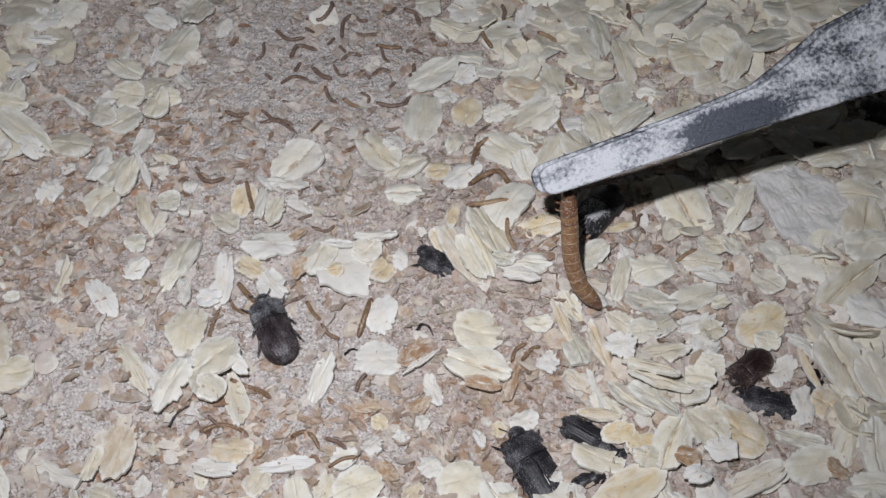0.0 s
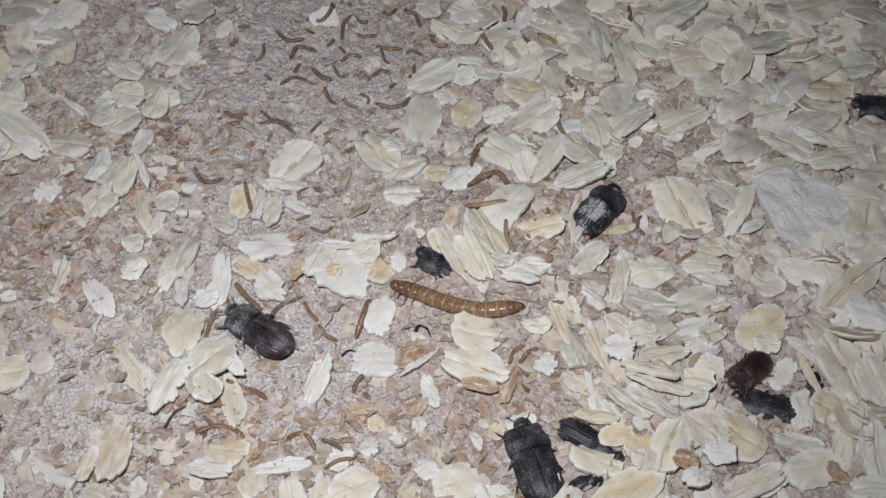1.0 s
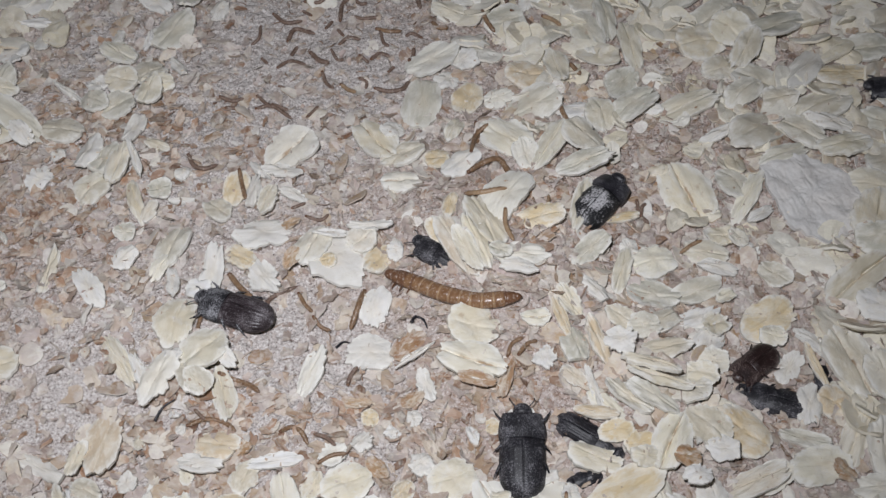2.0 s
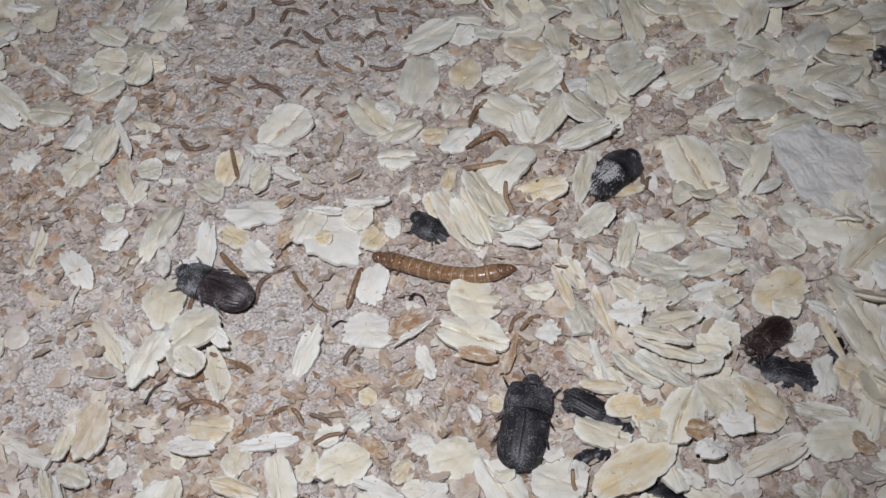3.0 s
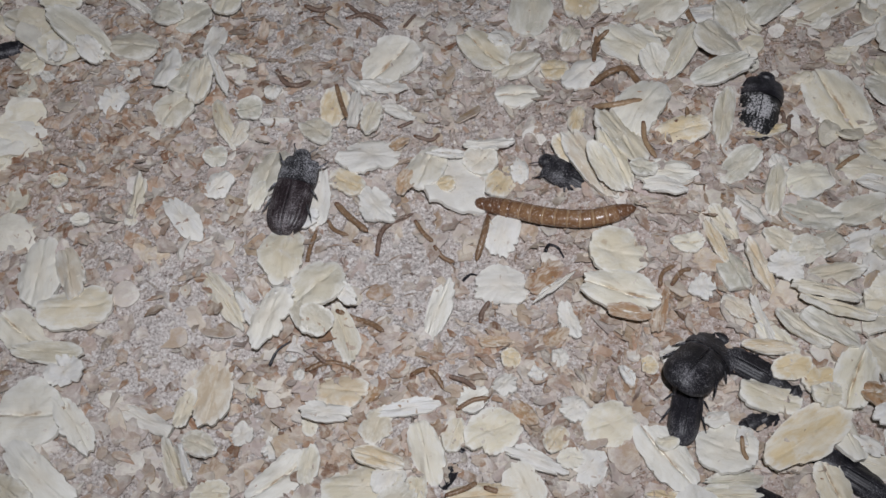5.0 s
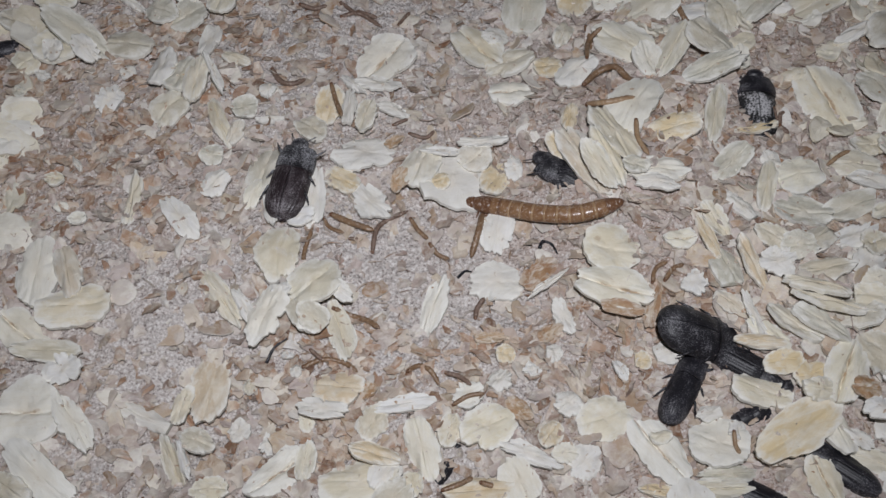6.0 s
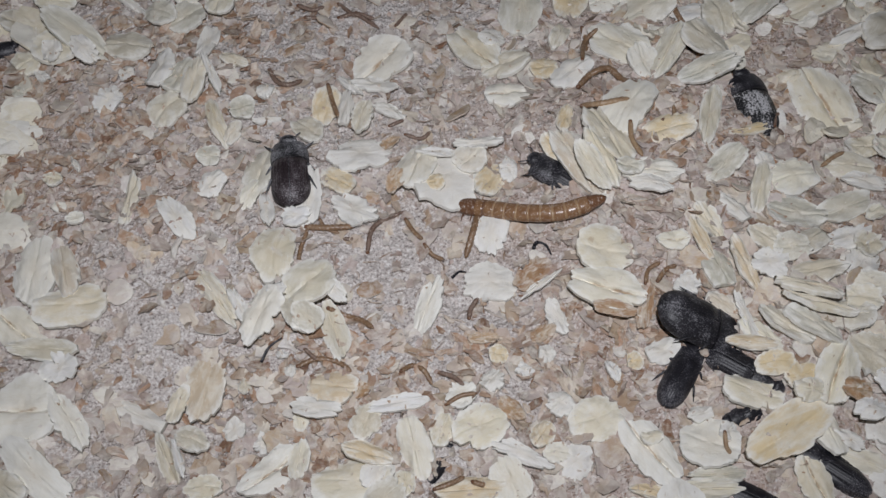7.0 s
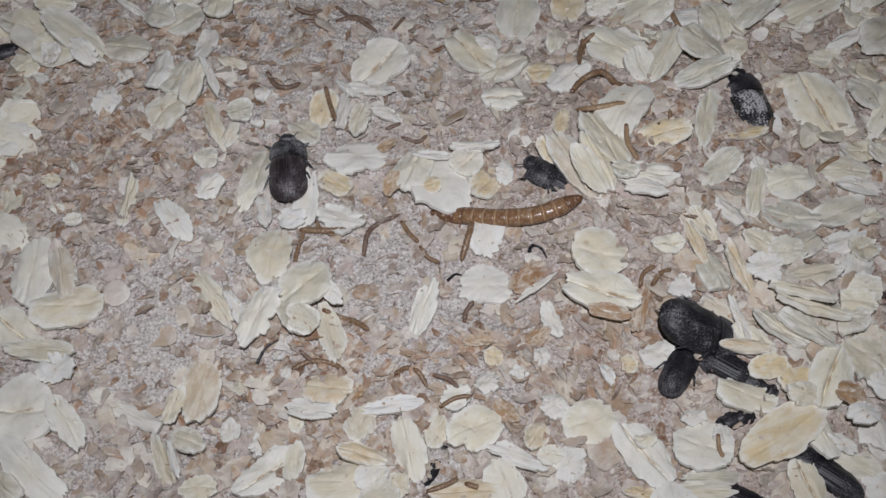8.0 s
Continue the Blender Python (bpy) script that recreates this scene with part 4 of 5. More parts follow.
oat(-67.7, 37.4, 7.7, 6.3, -9, "o")
oat(-60.3, 36.8, 7.5, 4.6, 17, "o")
oat(-56.8, 42.2, 6.4, 2.3, -52, "w")
oat(-64.8, 50.1, 6.2, 1.5, 84, "w")
oat(-72.0, 51.6, 5.0, 2.5, 81, "w")
oat(-72.7, 36.6, 5.2, 3.0, 47, "w")
oat(-78.4, 34.3, 8.1, 1.5, -35, "w")
oat(-0.1, 62.6, 9.6, 5.5, -10, "o")
oat(3.6, 68.8, 9.0, 6.7, 32, "w")
oat(-4.8, 70.5, 6.9, 7.9, 3, "g")
oat(12.2, 60.2, 9.9, 7.9, 17, "g")
oat(17.5, 67.4, 7.7, 3.9, 68, "w")
oat(-3.5, 46.7, 13.7, 7.1, 40, "o")
oat(-0.2, 41.0, 5.1, 4.9, 2, "w")
oat(3.4, 46.6, 6.7, 4.7, 52, "w")
oat(-5.1, 33.9, 15.4, 7.9, 85, "g")
oat(4.2, 35.3, 9.0, 6.3, 69, "y")
oat(16.6, 42.6, 9.6, 7.4, 7, "y")
oat(23.1, 45.6, 10.6, 4.9, -78, "g")
oat(10.6, 35.5, 7.0, 4.4, 29, "o")
oat(17.8, 33.6, 13.5, 8.0, 29, "g")
oat(30.0, 57.1, 14.5, 6.8, -72, "g")
oat(29.4, 69.0, 12.5, 10.1, 31, "g")
oat(27.3, 33.1, 10.3, 4.2, 13, "w")
oat(21.7, 55.8, 7.6, 4.8, 41, "g")
oat(34.1, 61.2, 13.7, 4.6, -80, "g")
oat(39.3, 53.7, 16.9, 4.5, -83, "g")
oat(51.9, 70.0, 20.7, 7.5, 40, "g")
oat(57.5, 62.2, 15.4, 7.2, 39, "g")
oat(63.7, 60.6, 12.2, 9.4, -57, "g")
oat(53.8, 54.0, 11.5, 9.4, 19, "o")
oat(60.6, 57.1, 8.5, 8.8, -43, "g")
oat(79.0, 73.3, 12.2, 7.3, 17, "g")
oat(71.1, 58.9, 15.7, 6.3, 28, "g")
oat(85.7, 73.6, 13.8, 9.2, 17, "g")
oat(97.8, 74.2, 12.7, 10.4, 3, "g")
oat(90.3, 54.1, 11.5, 7.3, 7, "g")
oat(83.7, 46.1, 13.4, 5.9, 8, "y")
oat(76.3, 47.6, 16.8, 5.6, 53, "w")
oat(65.3, 43.0, 11.2, 8.4, -25, "g")
oat(63.5, 51.1, 11.5, 5.5, 62, "g")
oat(57.9, 46.8, 9.1, 6.0, 28, "g")
oat(36.3, 41.4, 9.7, 6.3, 49, "g")
oat(49.0, 35.4, 15.3, 5.8, 25, "g")
oat(40.6, 34.9, 7.8, 3.1, -15, "w")
oat(62.9, 28.9, 15.6, 8.3, 37, "g")
oat(55.7, 27.9, 9.9, 2.6, 27, "w")
oat(76.7, 35.7, 14.6, 8.1, 27, "g")
oat(71.7, 28.6, 12.2, 5.9, -45, "g")
oat(78.0, 30.8, 10.7, 3.8, -12, "w")
oat(88.9, 31.7, 9.4, 7.4, -25, "g")
oat(61.6, 39.4, 10.3, 5.8, 46, "g")
oat(68.8, 37.6, 7.8, 6.1, 2, "g")
oat(67.3, 22.4, 12.3, 3.6, 24, "g")
oat(97.3, 64.0, 12.7, 6.6, 28, "g")
oat(79.0, 24.4, 11.3, 5.9, 15, "g")
oat(91.7, 40.6, 7.1, 7.2, -44, "g")
oat(58.3, 11.2, 14.5, 3.7, 61, "o")
oat(60.1, 6.9, 6.8, 2.2, 35, "w")
oat(82.4, 15.0, 11.6, 7.0, -3, "o")
oat(81.1, 6.3, 15.0, 8.7, 70, "r")
oat(86.5, 21.6, 9.5, 6.1, 25, "g")
oat(75.3, -7.4, 16.7, 6.4, 41, "c")
oat(77.8, -13.6, 8.6, 6.2, -30, "w")
oat(80.5, 1.3, 9.8, 6.0, 2, "g")
oat(57.4, -16.9, 11.4, 7.1, 35, "y")
oat(60.4, -7.1, 6.5, 4.6, -38, "g")
oat(64.5, -21.1, 7.3, 2.7, -47, "w")
oat(64.5, -26.0, 9.6, 1.5, -69, "y")
oat(59.7, -26.0, 6.8, 3.9, 56, "w")
oat(70.3, -25.0, 13.9, 8.1, -72, "c")
oat(75.1, -27.6, 10.0, 6.2, -75, "o")
oat(65.9, -32.6, 6.3, 5.6, -22, "y")
oat(61.5, -33.4, 7.3, 4.0, 72, "w")
oat(68.0, -39.2, 13.9, 4.2, 65, "r")
oat(71.8, -41.1, 10.6, 5.5, -87, "o")
oat(59.7, -39.5, 8.4, 3.0, -14, "g")
oat(49.4, -39.2, 10.6, 7.5, -28, "y")
oat(61.4, -44.2, 10.3, 6.1, 12, "o")
oat(53.5, -46.4, 8.2, 4.4, 30, "o")
oat(69.8, -47.6, 8.2, 4.8, 2, "o")
oat(50.5, -47.7, 12.1, 4.0, 22, "r")
oat(64.9, -44.9, 4.2, 3.3, -34, "h")
oat(-89.3, 22.8, 9.4, 8.6, -24, "o")
oat(-86.1, 24.7, 16.2, 5.9, -32, "g")
oat(-77.0, 23.4, 11.0, 6.1, -15, "g")
oat(-83.6, 20.4, 6.6, 3.7, -42, "w")
oat(-89.2, 20.1, 4.3, 3.5, 79, "w")
oat(-77.8, 10.4, 5.3, 5.4, -23, "w")
oat(-65.9, 15.5, 9.1, 5.6, 75, "g")
oat(-69.6, 16.6, 10.2, 4.1, 84, "w")
oat(-67.0, 8.3, 7.7, 6.2, 51, "g")
oat(-63.2, 14.0, 11.0, 3.7, 88, "o")
oat(-58.0, 5.5, 11.2, 2.9, -66, "o")
oat(-60.2, 15.3, 9.7, 1.4, -64, "w")
oat(-54.2, 8.8, 4.9, 4.4, 27, "g")
oat(-55.0, 3.1, 5.1, 2.5, 72, "o")
oat(-67.3, 30.7, 8.2, 7.1, 43, "g")
oat(-72.1, 31.2, 7.1, 5.3, -25, "g")
oat(-60.9, 33.7, 8.1, 4.7, 75, "g")
oat(-62.3, 24.1, 8.9, 3.1, 79, "w")
oat(-50.6, 13.1, 3.9, 2.6, 72, "w")
oat(-57.0, 20.1, 5.7, 2.3, -19, "o")
oat(-49.3, 6.3, 6.0, 1.2, 11, "w")
oat(-69.7, -11.4, 10.5, 2.6, 91, "t")
oat(-61.2, -15.7, 9.9, 3.8, -51, "w")
oat(-56.6, -8.3, 5.8, 4.0, 51, "w")
oat(-58.3, -2.0, 4.2, 3.6, 1, "g")
oat(-49.1, -4.3, 11.1, 5.7, 80, "g")
oat(-40.9, -10.1, 11.6, 3.8, 89, "w")
oat(-47.4, -12.9, 6.6, 2.3, -76, "w")
oat(-50.5, -9.6, 5.8, 3.0, 71, "o")
oat(-45.3, -21.3, 10.2, 7.2, 89, "o")
oat(-42.3, 4.4, 6.6, 4.8, -44, "g")
oat(-42.5, -14.1, 4.7, 3.5, 1, "w")
oat(-90.8, 15.9, 3.4, 1.8, -23, "w")
oat(-75.8, 16.8, 2.6, 3.0, 1, "w")
oat(-94.3, 11.9, 2.6, 2.6, 1, "g")
oat(-80.4, -4.0, 3.2, 1.0, -56, "w")
oat(-83.4, -7.2, 3.4, 2.3, 1, "o")
oat(-81.3, -12.5, 2.4, 1.7, 1, "o")
oat(-77.8, -15.3, 3.2, 2.1, 13, "o")
oat(-98.7, 29.5, 7.3, 5.1, -24, "g")
oat(-92.3, 33.7, 7.5, 4.5, 1, "g")
oat(-94.6, 19.0, 5.0, 5.1, 44, "g")
oat(-30.4, 19.8, 11.8, 9.2, 50, "c")
oat(-31.1, 13.8, 8.1, 2.9, -7, "w")
oat(-35.7, 14.3, 6.1, 1.8, -46, "w")
oat(-39.5, 9.3, 7.7, 5.1, 79, "y")
oat(-36.1, 8.4, 9.4, 2.4, 86, "w")
oat(-33.0, 6.2, 7.3, 3.4, 78, "o")
oat(-28.4, 8.1, 6.2, 2.2, -24, "w")
oat(-36.1, -6.8, 6.4, 4.4, -34, "y")
oat(-33.0, -1.2, 10.1, 6.5, 11, "w")
pushed_flake = oat(-33.5, -12.4, 8.6, 4.8, -28, "w")
oat(-19.3, -6.3, 13.3, 11.4, 20, "w")
oat(-23.3, -4.0, 9.5, 6.3, 69, "r")
oat(-20.1, -7.6, 3.3, 2.9, 25, "y")
oat(-14.5, -2.3, 5.9, 5.5, 47, "o")
oat(-20.2, -1.7, 1.7, 5.7, 87, "w")
oat(-13.3, 0.4, 8.4, 2.1, 1, "w")
oat(-11.1, -6.2, 7.2, 5.0, 65, "y")
oat(-8.1, -4.7, 3.7, 4.2, 1, "w")
oat(-13.9, 23.2, 11.8, 7.4, -51, "c")
oat(-8.0, 19.1, 9.8, 4.9, 26, "o")
oat(-8.2, 12.3, 7.6, 5.4, 9, "c")
oat(-10.6, 25.4, 5.0, 3.9, 14, "w")
oat(1.7, 26.5, 6.8, 3.2, 65, "g")
oat(3.6, 16.5, 9.7, 4.8, 42, "w")
oat(-1.5, 18.3, 5.0, 5.4, 1, "y")
oat(-0.2, -1.7, 6.5, 4.4, -48, "y")
oat(2.9, -5.2, 15.3, 4.7, -62, "r")
oat(1.5, 5.1, 6.2, 2.7, 79, "y")
oat(-11.0, -16.2, 7.8, 5.1, 77, "w")
oat(-11.3, -25.5, 8.8, 6.5, 1, "w")
oat(12.6, 22.7, 13.2, 7.6, -40, "r")
oat(15.7, 17.8, 7.3, 5.2, -71, "o")
oat(20.4, 20.5, 14.6, 4.5, 64, "r")
oat(26.9, 22.6, 10.0, 6.9, -53, "g")
oat(26.9, 15.7, 11.0, 4.7, 20, "g")
oat(31.3, 31.6, 8.4, 6.8, -74, "g")
oat(38.5, 34.3, 10.7, 6.9, 36, "g")
oat(11.6, 5.2, 14.1, 8.1, 62, "o")
oat(7.9, -1.2, 13.2, 5.9, -65, "r")
oat(6.4, -6.2, 10.7, 3.9, -61, "r")
oat(4.8, -8.0, 9.1, 3.7, -59, "r")
oat(14.2, -8.1, 10.1, 4.5, 3, "r")
oat(13.7, -11.4, 6.8, 2.7, -12, "w")
oat(18.1, 0.7, 8.8, 5.3, 13, "y")
oat(25.8, 5.6, 13.2, 3.5, 75, "g")
oat(26.9, -4.7, 9.7, 4.2, 43, "g")
oat(46.8, 11.5, 15.1, 9.1, -68, "c")
oat(38.4, -5.2, 9.2, 6.5, 18, "o")
oat(32.5, -8.1, 9.8, 3.2, 75, "g")
oat(48.4, -2.3, 9.5, 4.9, -10, "g")
oat(50.4, -6.1, 7.5, 2.9, -12, "w")
oat(37.9, -12.6, 9.8, 5.7, -12, "g")
oat(45.8, -11.2, 10.5, 4.6, 23, "g")
oat(27.5, -13.7, 6.4, 3.0, -52, "w")
oat(22.7, -16.7, 7.2, 3.2, -58, "r")
oat(38.4, -18.8, 8.5, 4.2, 32, "g")
oat(45.2, -17.3, 9.3, 3.7, 22, "w")
oat(31.8, -19.0, 7.2, 3.9, -37, "o")
oat(33.1, 4.3, 8.6, 2.1, 19, "y")
oat(55.7, 14.3, 7.5, 6.4, -56, "g")
oat(-82.0, -25.1, 14.0, 5.8, 97, "o")
oat(-77.2, -25.0, 12.1, 3.8, -66, "o")
oat(-74.7, -31.6, 11.2, 6.7, 10, "o")
oat(-82.1, -35.5, 10.5, 6.3, -37, "c")
oat(-77.5, -38.7, 11.2, 3.3, -5, "g")
oat(-74.2, -41.7, 5.9, 4.2, 12, "w")
oat(-78.4, -48.2, 10.7, 10.0, 6, "c")
oat(-71.5, -49.9, 10.8, 3.7, -52, "o")
oat(-74.1, -57.7, 13.5, 5.0, -39, "o")
oat(-77.7, -59.6, 6.9, 3.6, -27, "o")
oat(-62.2, -47.6, 10.2, 2.8, -25, "w")
oat(-53.7, -42.7, 11.5, 5.7, 85, "o")
oat(-57.4, -45.8, 5.9, 3.0, 74, "t")
oat(-49.0, -48.5, 3.4, 3.1, 34, "w")
oat(-44.2, -51.0, 3.1, 2.9, 1, "w")
oat(-53.4, -29.0, 12.0, 3.4, -54, "r")
oat(-49.4, -31.3, 7.2, 1.9, -59, "w")
oat(-45.9, -32.3, 9.2, 5.5, 71, "t")
oat(-42.2, -56.3, 10.1, 5.3, 44, "c")
oat(-57.1, -54.8, 10.4, 2.4, -63, "r")
oat(-55.8, -54.0, 7.0, 1.2, -67, "w")
oat(-54.4, -51.2, 5.2, 3.8, -19, "g")
oat(-51.1, -58.9, 5.8, 3.5, 1, "o")
oat(-40.7, -32.3, 7.5, 3.9, -59, "g")
oat(-39.0, -27.4, 9.2, 7.5, 43, "g")
oat(-35.0, -28.9, 4.8, 2.5, -42, "w")
oat(-34.8, -34.4, 10.3, 3.7, -70, "r")
oat(-38.7, -33.6, 5.6, 4.1, -41, "g")
oat(-42.4, -38.3, 1.9, 1.1, 1, "w")
oat(-41.0, -40.4, 2.2, 1.9, 1, "w")
oat(-47.9, -42.3, 2.6, 1.8, 68, "o")
oat(-44.1, -28.4, 3.6, 2.2, 1, "w")
oat(-39.1, -47.5, 2.5, 3.5, 1, "o")
oat(-34.6, -43.2, 8.2, 5.2, -6, "y")
oat(-36.6, -46.8, 7.8, 2.8, -10, "w")
oat(-29.3, -48.9, 5.3, 4.3, 64, "t")
oat(-25.1, -46.4, 9.4, 2.3, 9, "w")
oat(-18.4, -50.3, 5.4, 3.2, 72, "o")
oat(-22.1, -52.9, 10.5, 4.3, -75, "o")
oat(-13.0, -49.8, 8.8, 6.0, 29, "o")
oat(-21.0, -30.6, 10.8, 3.2, 70, "r")
oat(-30.5, -57.9, 11.3, 6.5, 5, "o")
oat(-27.2, -57.0, 5.5, 4.0, 63, "w")
oat(-23.4, -58.3, 4.0, 3.0, 82, "o")
oat(-38.4, -54.7, 6.2, 2.9, 86, "o")
oat(-14.4, -59.0, 10.1, 3.6, 7, "y")
oat(-8.8, -57.6, 7.5, 5.2, -64, "o")
oat(-7.1, -54.0, 10.0, 2.3, -23, "w")
oat(-11.3, -42.7, 4.4, 3.2, 48, "w")
oat(-1.5, -46.2, 4.6, 3.8, 32, "w")
oat(-4.2, -50.8, 4.4, 3.2, 60, "y")
oat(0.3, -54.6, 5.2, 4.2, 45, "w")
oat(-2.4, -53.5, 3.9, 2.8, 1, "o")
oat(-5.0, -24.5, 7.1, 3.7, 44, "h")
oat(-3.5, -26.5, 8.5, 1.0, 39, "w")
oat(-1.6, -31.9, 6.1, 2.7, -67, "w")
oat(-3.3, -38.0, 2.7, 2.6, 1, "w")
oat(-10.3, -38.4, 3.0, 3.0, 1, "y")
oat(-6.5, -40.9, 3.0, 1.8, 1, "w")
oat(-15.6, -44.9, 4.9, 3.8, 33, "o")
oat(6.1, -21.6, 9.7, 7.9, -5, "o")
oat(5.9, -28.6, 11.7, 6.6, -18, "c")
oat(-28.8, -54.2, 7.6, 3.1, -10, "y")
oat(3.5, -48.4, 8.1, 6.6, 26, "o")
oat(23.1, -25.3, 8.0, 4.8, -80, "g")
oat(21.0, -20.1, 8.0, 2.1, -70, "y")
oat(26.9, -24.7, 9.1, 2.7, -67, "y")
oat(35.3, -20.4, 5.6, 4.8, 1, "g")
oat(30.6, -24.8, 5.9, 4.6, 12, "w")
oat(38.2, -24.8, 8.4, 4.1, 10, "t")
oat(46.2, -22.9, 8.3, 4.9, 55, "w")
oat(40.8, -33.3, 7.4, 5.3, 1, "g")
oat(27.7, -36.8, 9.2, 3.2, -48, "o")
oat(25.7, -33.7, 8.2, 1.4, -72, "w")
oat(31.0, -35.6, 9.0, 3.3, -38, "g")
oat(35.0, -35.7, 9.5, 3.5, -26, "g")
oat(35.8, -32.8, 10.6, 2.2, -16, "c")
oat(34.6, -30.1, 9.9, 2.2, -16, "o")
oat(22.7, -31.4, 5.0, 2.8, -36, "o")
oat(25.9, -38.3, 7.5, 2.1, -8, "y")
oat(32.5, -42.9, 5.3, 4.1, 21, "y")
oat(43.5, -39.4, 8.7, 6.7, -39, "o")
oat(37.3, -42.6, 11.1, 5.5, 64, "c")
oat(32.9, -45.5, 5.1, 3.3, 1, "o")
oat(28.9, -41.2, 5.6, 3.7, 6, "y")
oat(25.5, -45.1, 8.8, 4.7, -15, "o")
oat(19.6, -56.5, 9.1, 2.5, 6, "g")
oat(18.8, -52.4, 8.6, 7.3, -26, "o")
oat(35.2, -49.6, 9.0, 3.7, -77, "o")
oat(29.4, -50.9, 14.4, 6.5, 32, "y")
oat(10.8, -53.2, 10.9, 6.1, -55, "c")
oat(32.7, -57.1, 7.1, 4.8, -72, "c")
oat(39.8, -54.3, 7.5, 3.3, -22, "o")
oat(37.9, -51.8, 4.3, 2.2, -34, "w")
oat(13.5, -38.1, 5.6, 3.7, 22, "w")
oat(17.8, -58.7, 9.2, 2.7, 1, "r")
oat(10.1, -59.0, 6.0, 2.1, -10, "y")
oat(6.3, -40.8, 3.6, 1.6, -66, "w")
oat(21.4, -50.8, 3.5, 2.5, 56, "w")
oat(9.5, -39.5, 2.8, 2.7, 1, "y")
oat(10.8, -51.5, 3.2, 2.0, 1, "o")
oat(18.2, -47.9, 4.1, 2.2, 11, "w")
oat(-28.1, 1.3, 3.7, 2.3, 38, "h")
oat(-26.8, -7.5, 4.8, 2.8, 67, "h")
oat(-8.5, -47.0, 4.9, 2.7, -42, "h")
oat(-12.5, -35.5, 5.1, 1.9, 1, "h")
oat(-3.6, -34.7, 4.5, 2.3, 33, "h")
oat(6.9, -32.3, 6.7, 2.5, -11, "h")
oat(11.7, -31.2, 8.3, 2.5, 76, "h")
oat(-30.2, -44.0, 2.9, 2.3, 55, "h")
oat(39.5, -45.4, 4.8, 3.5, 1, "h")
scatter_oats()
scatter_fragments()
scatter_chips()
scatter_shards()
scatter_husks()
bpy.context.view_layer.update()
scatter_crumbs()
scatter_frass()

# young larvae one by one
bpy.context.view_layer.update()
small_larva(1.31, "d", (-32.6, 64.5), (-29.3, 64.3), (-27.3, 67.4), (-27.7, 71.5))
small_larva(1.30, "d", (-24.4, 59.5), (-24.4, 64.5), (-22.8, 67.2))
small_larva(1.17, "d", (-22.5, 67.0), (-20.3, 65.1), (-18.8, 65.5))
small_larva(1.16, "d", (-21.7, 61.2), (-19.3, 60.3), (-15.1, 60.9))
small_larva(1.27, "d", (-39.3, 60.8), (-36.4, 58.0), (-32.6, 58.6))
small_larva(1.39, "d", (-35.1, 52.3), (-34.0, 56.2), (-29.5, 55.2))
small_larva(1.13, "d", (-23.8, 52.3), (-22.0, 53.9), (-19.4, 53.4))
small_larva(1.27, "m", (-16.1, 57.0), (-13.3, 56.0), (-10.5, 56.5))
small_larva(1.01, "d", (-15.2, 56.1), (-14.3, 52.5), (-13.0, 51.4))
small_larva(1.48, "d", (-29.7, 48.9), (-27.6, 46.4), (-25.4, 45.6))
small_larva(0.99, "d", (-25.4, 50.0), (-23.9, 47.3), (-22.4, 47.0))
small_larva(1.24, "d", (-16.5, 47.4), (-14.8, 49.1), (-12.6, 48.1))
small_larva(1.24, "d", (-8.4, 46.1), (-7.7, 48.3), (-7.6, 50.7))
small_larva(1.09, "d", (-26.6, 42.6), (-25.5, 40.0), (-23.7, 38.0))
small_larva(1.33, "d", (-15.0, 38.7), (-12.3, 38.0), (-9.3, 38.6), (-8.1, 41.3))
small_larva(1.11, "d", (-36.2, 44.0), (-33.8, 46.3), (-30.3, 45.0))
small_larva(1.00, "d", (-41.8, 56.8), (-41.5, 53.0), (-43.0, 50.9))
small_larva(1.21, "a", (-22.3, 39.5), (-20.7, 38.2), (-18.9, 36.8))
small_larva(1.44, "d", (-10.3, 69.2), (-8.0, 68.3), (-6.7, 64.1))
small_larva(1.18, "d", (-46.7, 34.0), (-44.1, 33.1), (-41.8, 33.7))
small_larva(1.07, "d", (-39.3, 35.1), (-37.6, 33.3), (-36.1, 31.7))
small_larva(1.18, "d", (-35.8, 32.7), (-32.4, 31.4))
small_larva(1.23, "d", (-50.3, 17.7), (-48.7, 15.0), (-46.4, 14.3), (-44.2, 15.6))
small_larva(1.40, "m", (-3.8, 59.5), (-2.5, 57.4), (-0.3, 57.7))
small_larva(1.41, "m", (7.1, 61.9), (8.1, 58.8), (9.9, 56.2))
small_larva(1.16, "d", (13.5, 62.2), (16.7, 61.6), (18.6, 58.9))
small_larva(1.29, "a", (20.6, 62.1), (22.5, 61.0), (24.5, 58.6))
small_larva(1.31, "d", (12.3, 70.2), (12.8, 67.8), (12.3, 64.7))
small_larva(1.35, "m", (26.0, 46.1), (27.9, 42.8))
small_larva(1.39, "m", (6.1, 28.8), (6.6, 25.9), (6.3, 22.5))
small_larva(1.43, "m", (23.3, 36.7), (23.4, 32.3), (24.9, 28.7))
small_larva(1.31, "d", (41.8, 72.0), (41.7, 65.1))
small_larva(1.10, "d", (36.8, 8.7), (37.1, 5.8), (38.8, 3.7))
small_larva(1.18, "d", (-12.7, 70.1), (-13.9, 68.0), (-15.8, 68.9))
small_larva(0.99, "d", (-19.0, 47.5), (-17.0, 46.1))
small_larva(1.02, "d", (-6.2, 54.6), (-8.2, 55.8), (-9.7, 55.0))
small_larva(1.03, "d", (-30.9, 60.2), (-33.0, 62.1))
small_larva(0.96, "d", (-35.3, 38.8), (-33.4, 38.0))
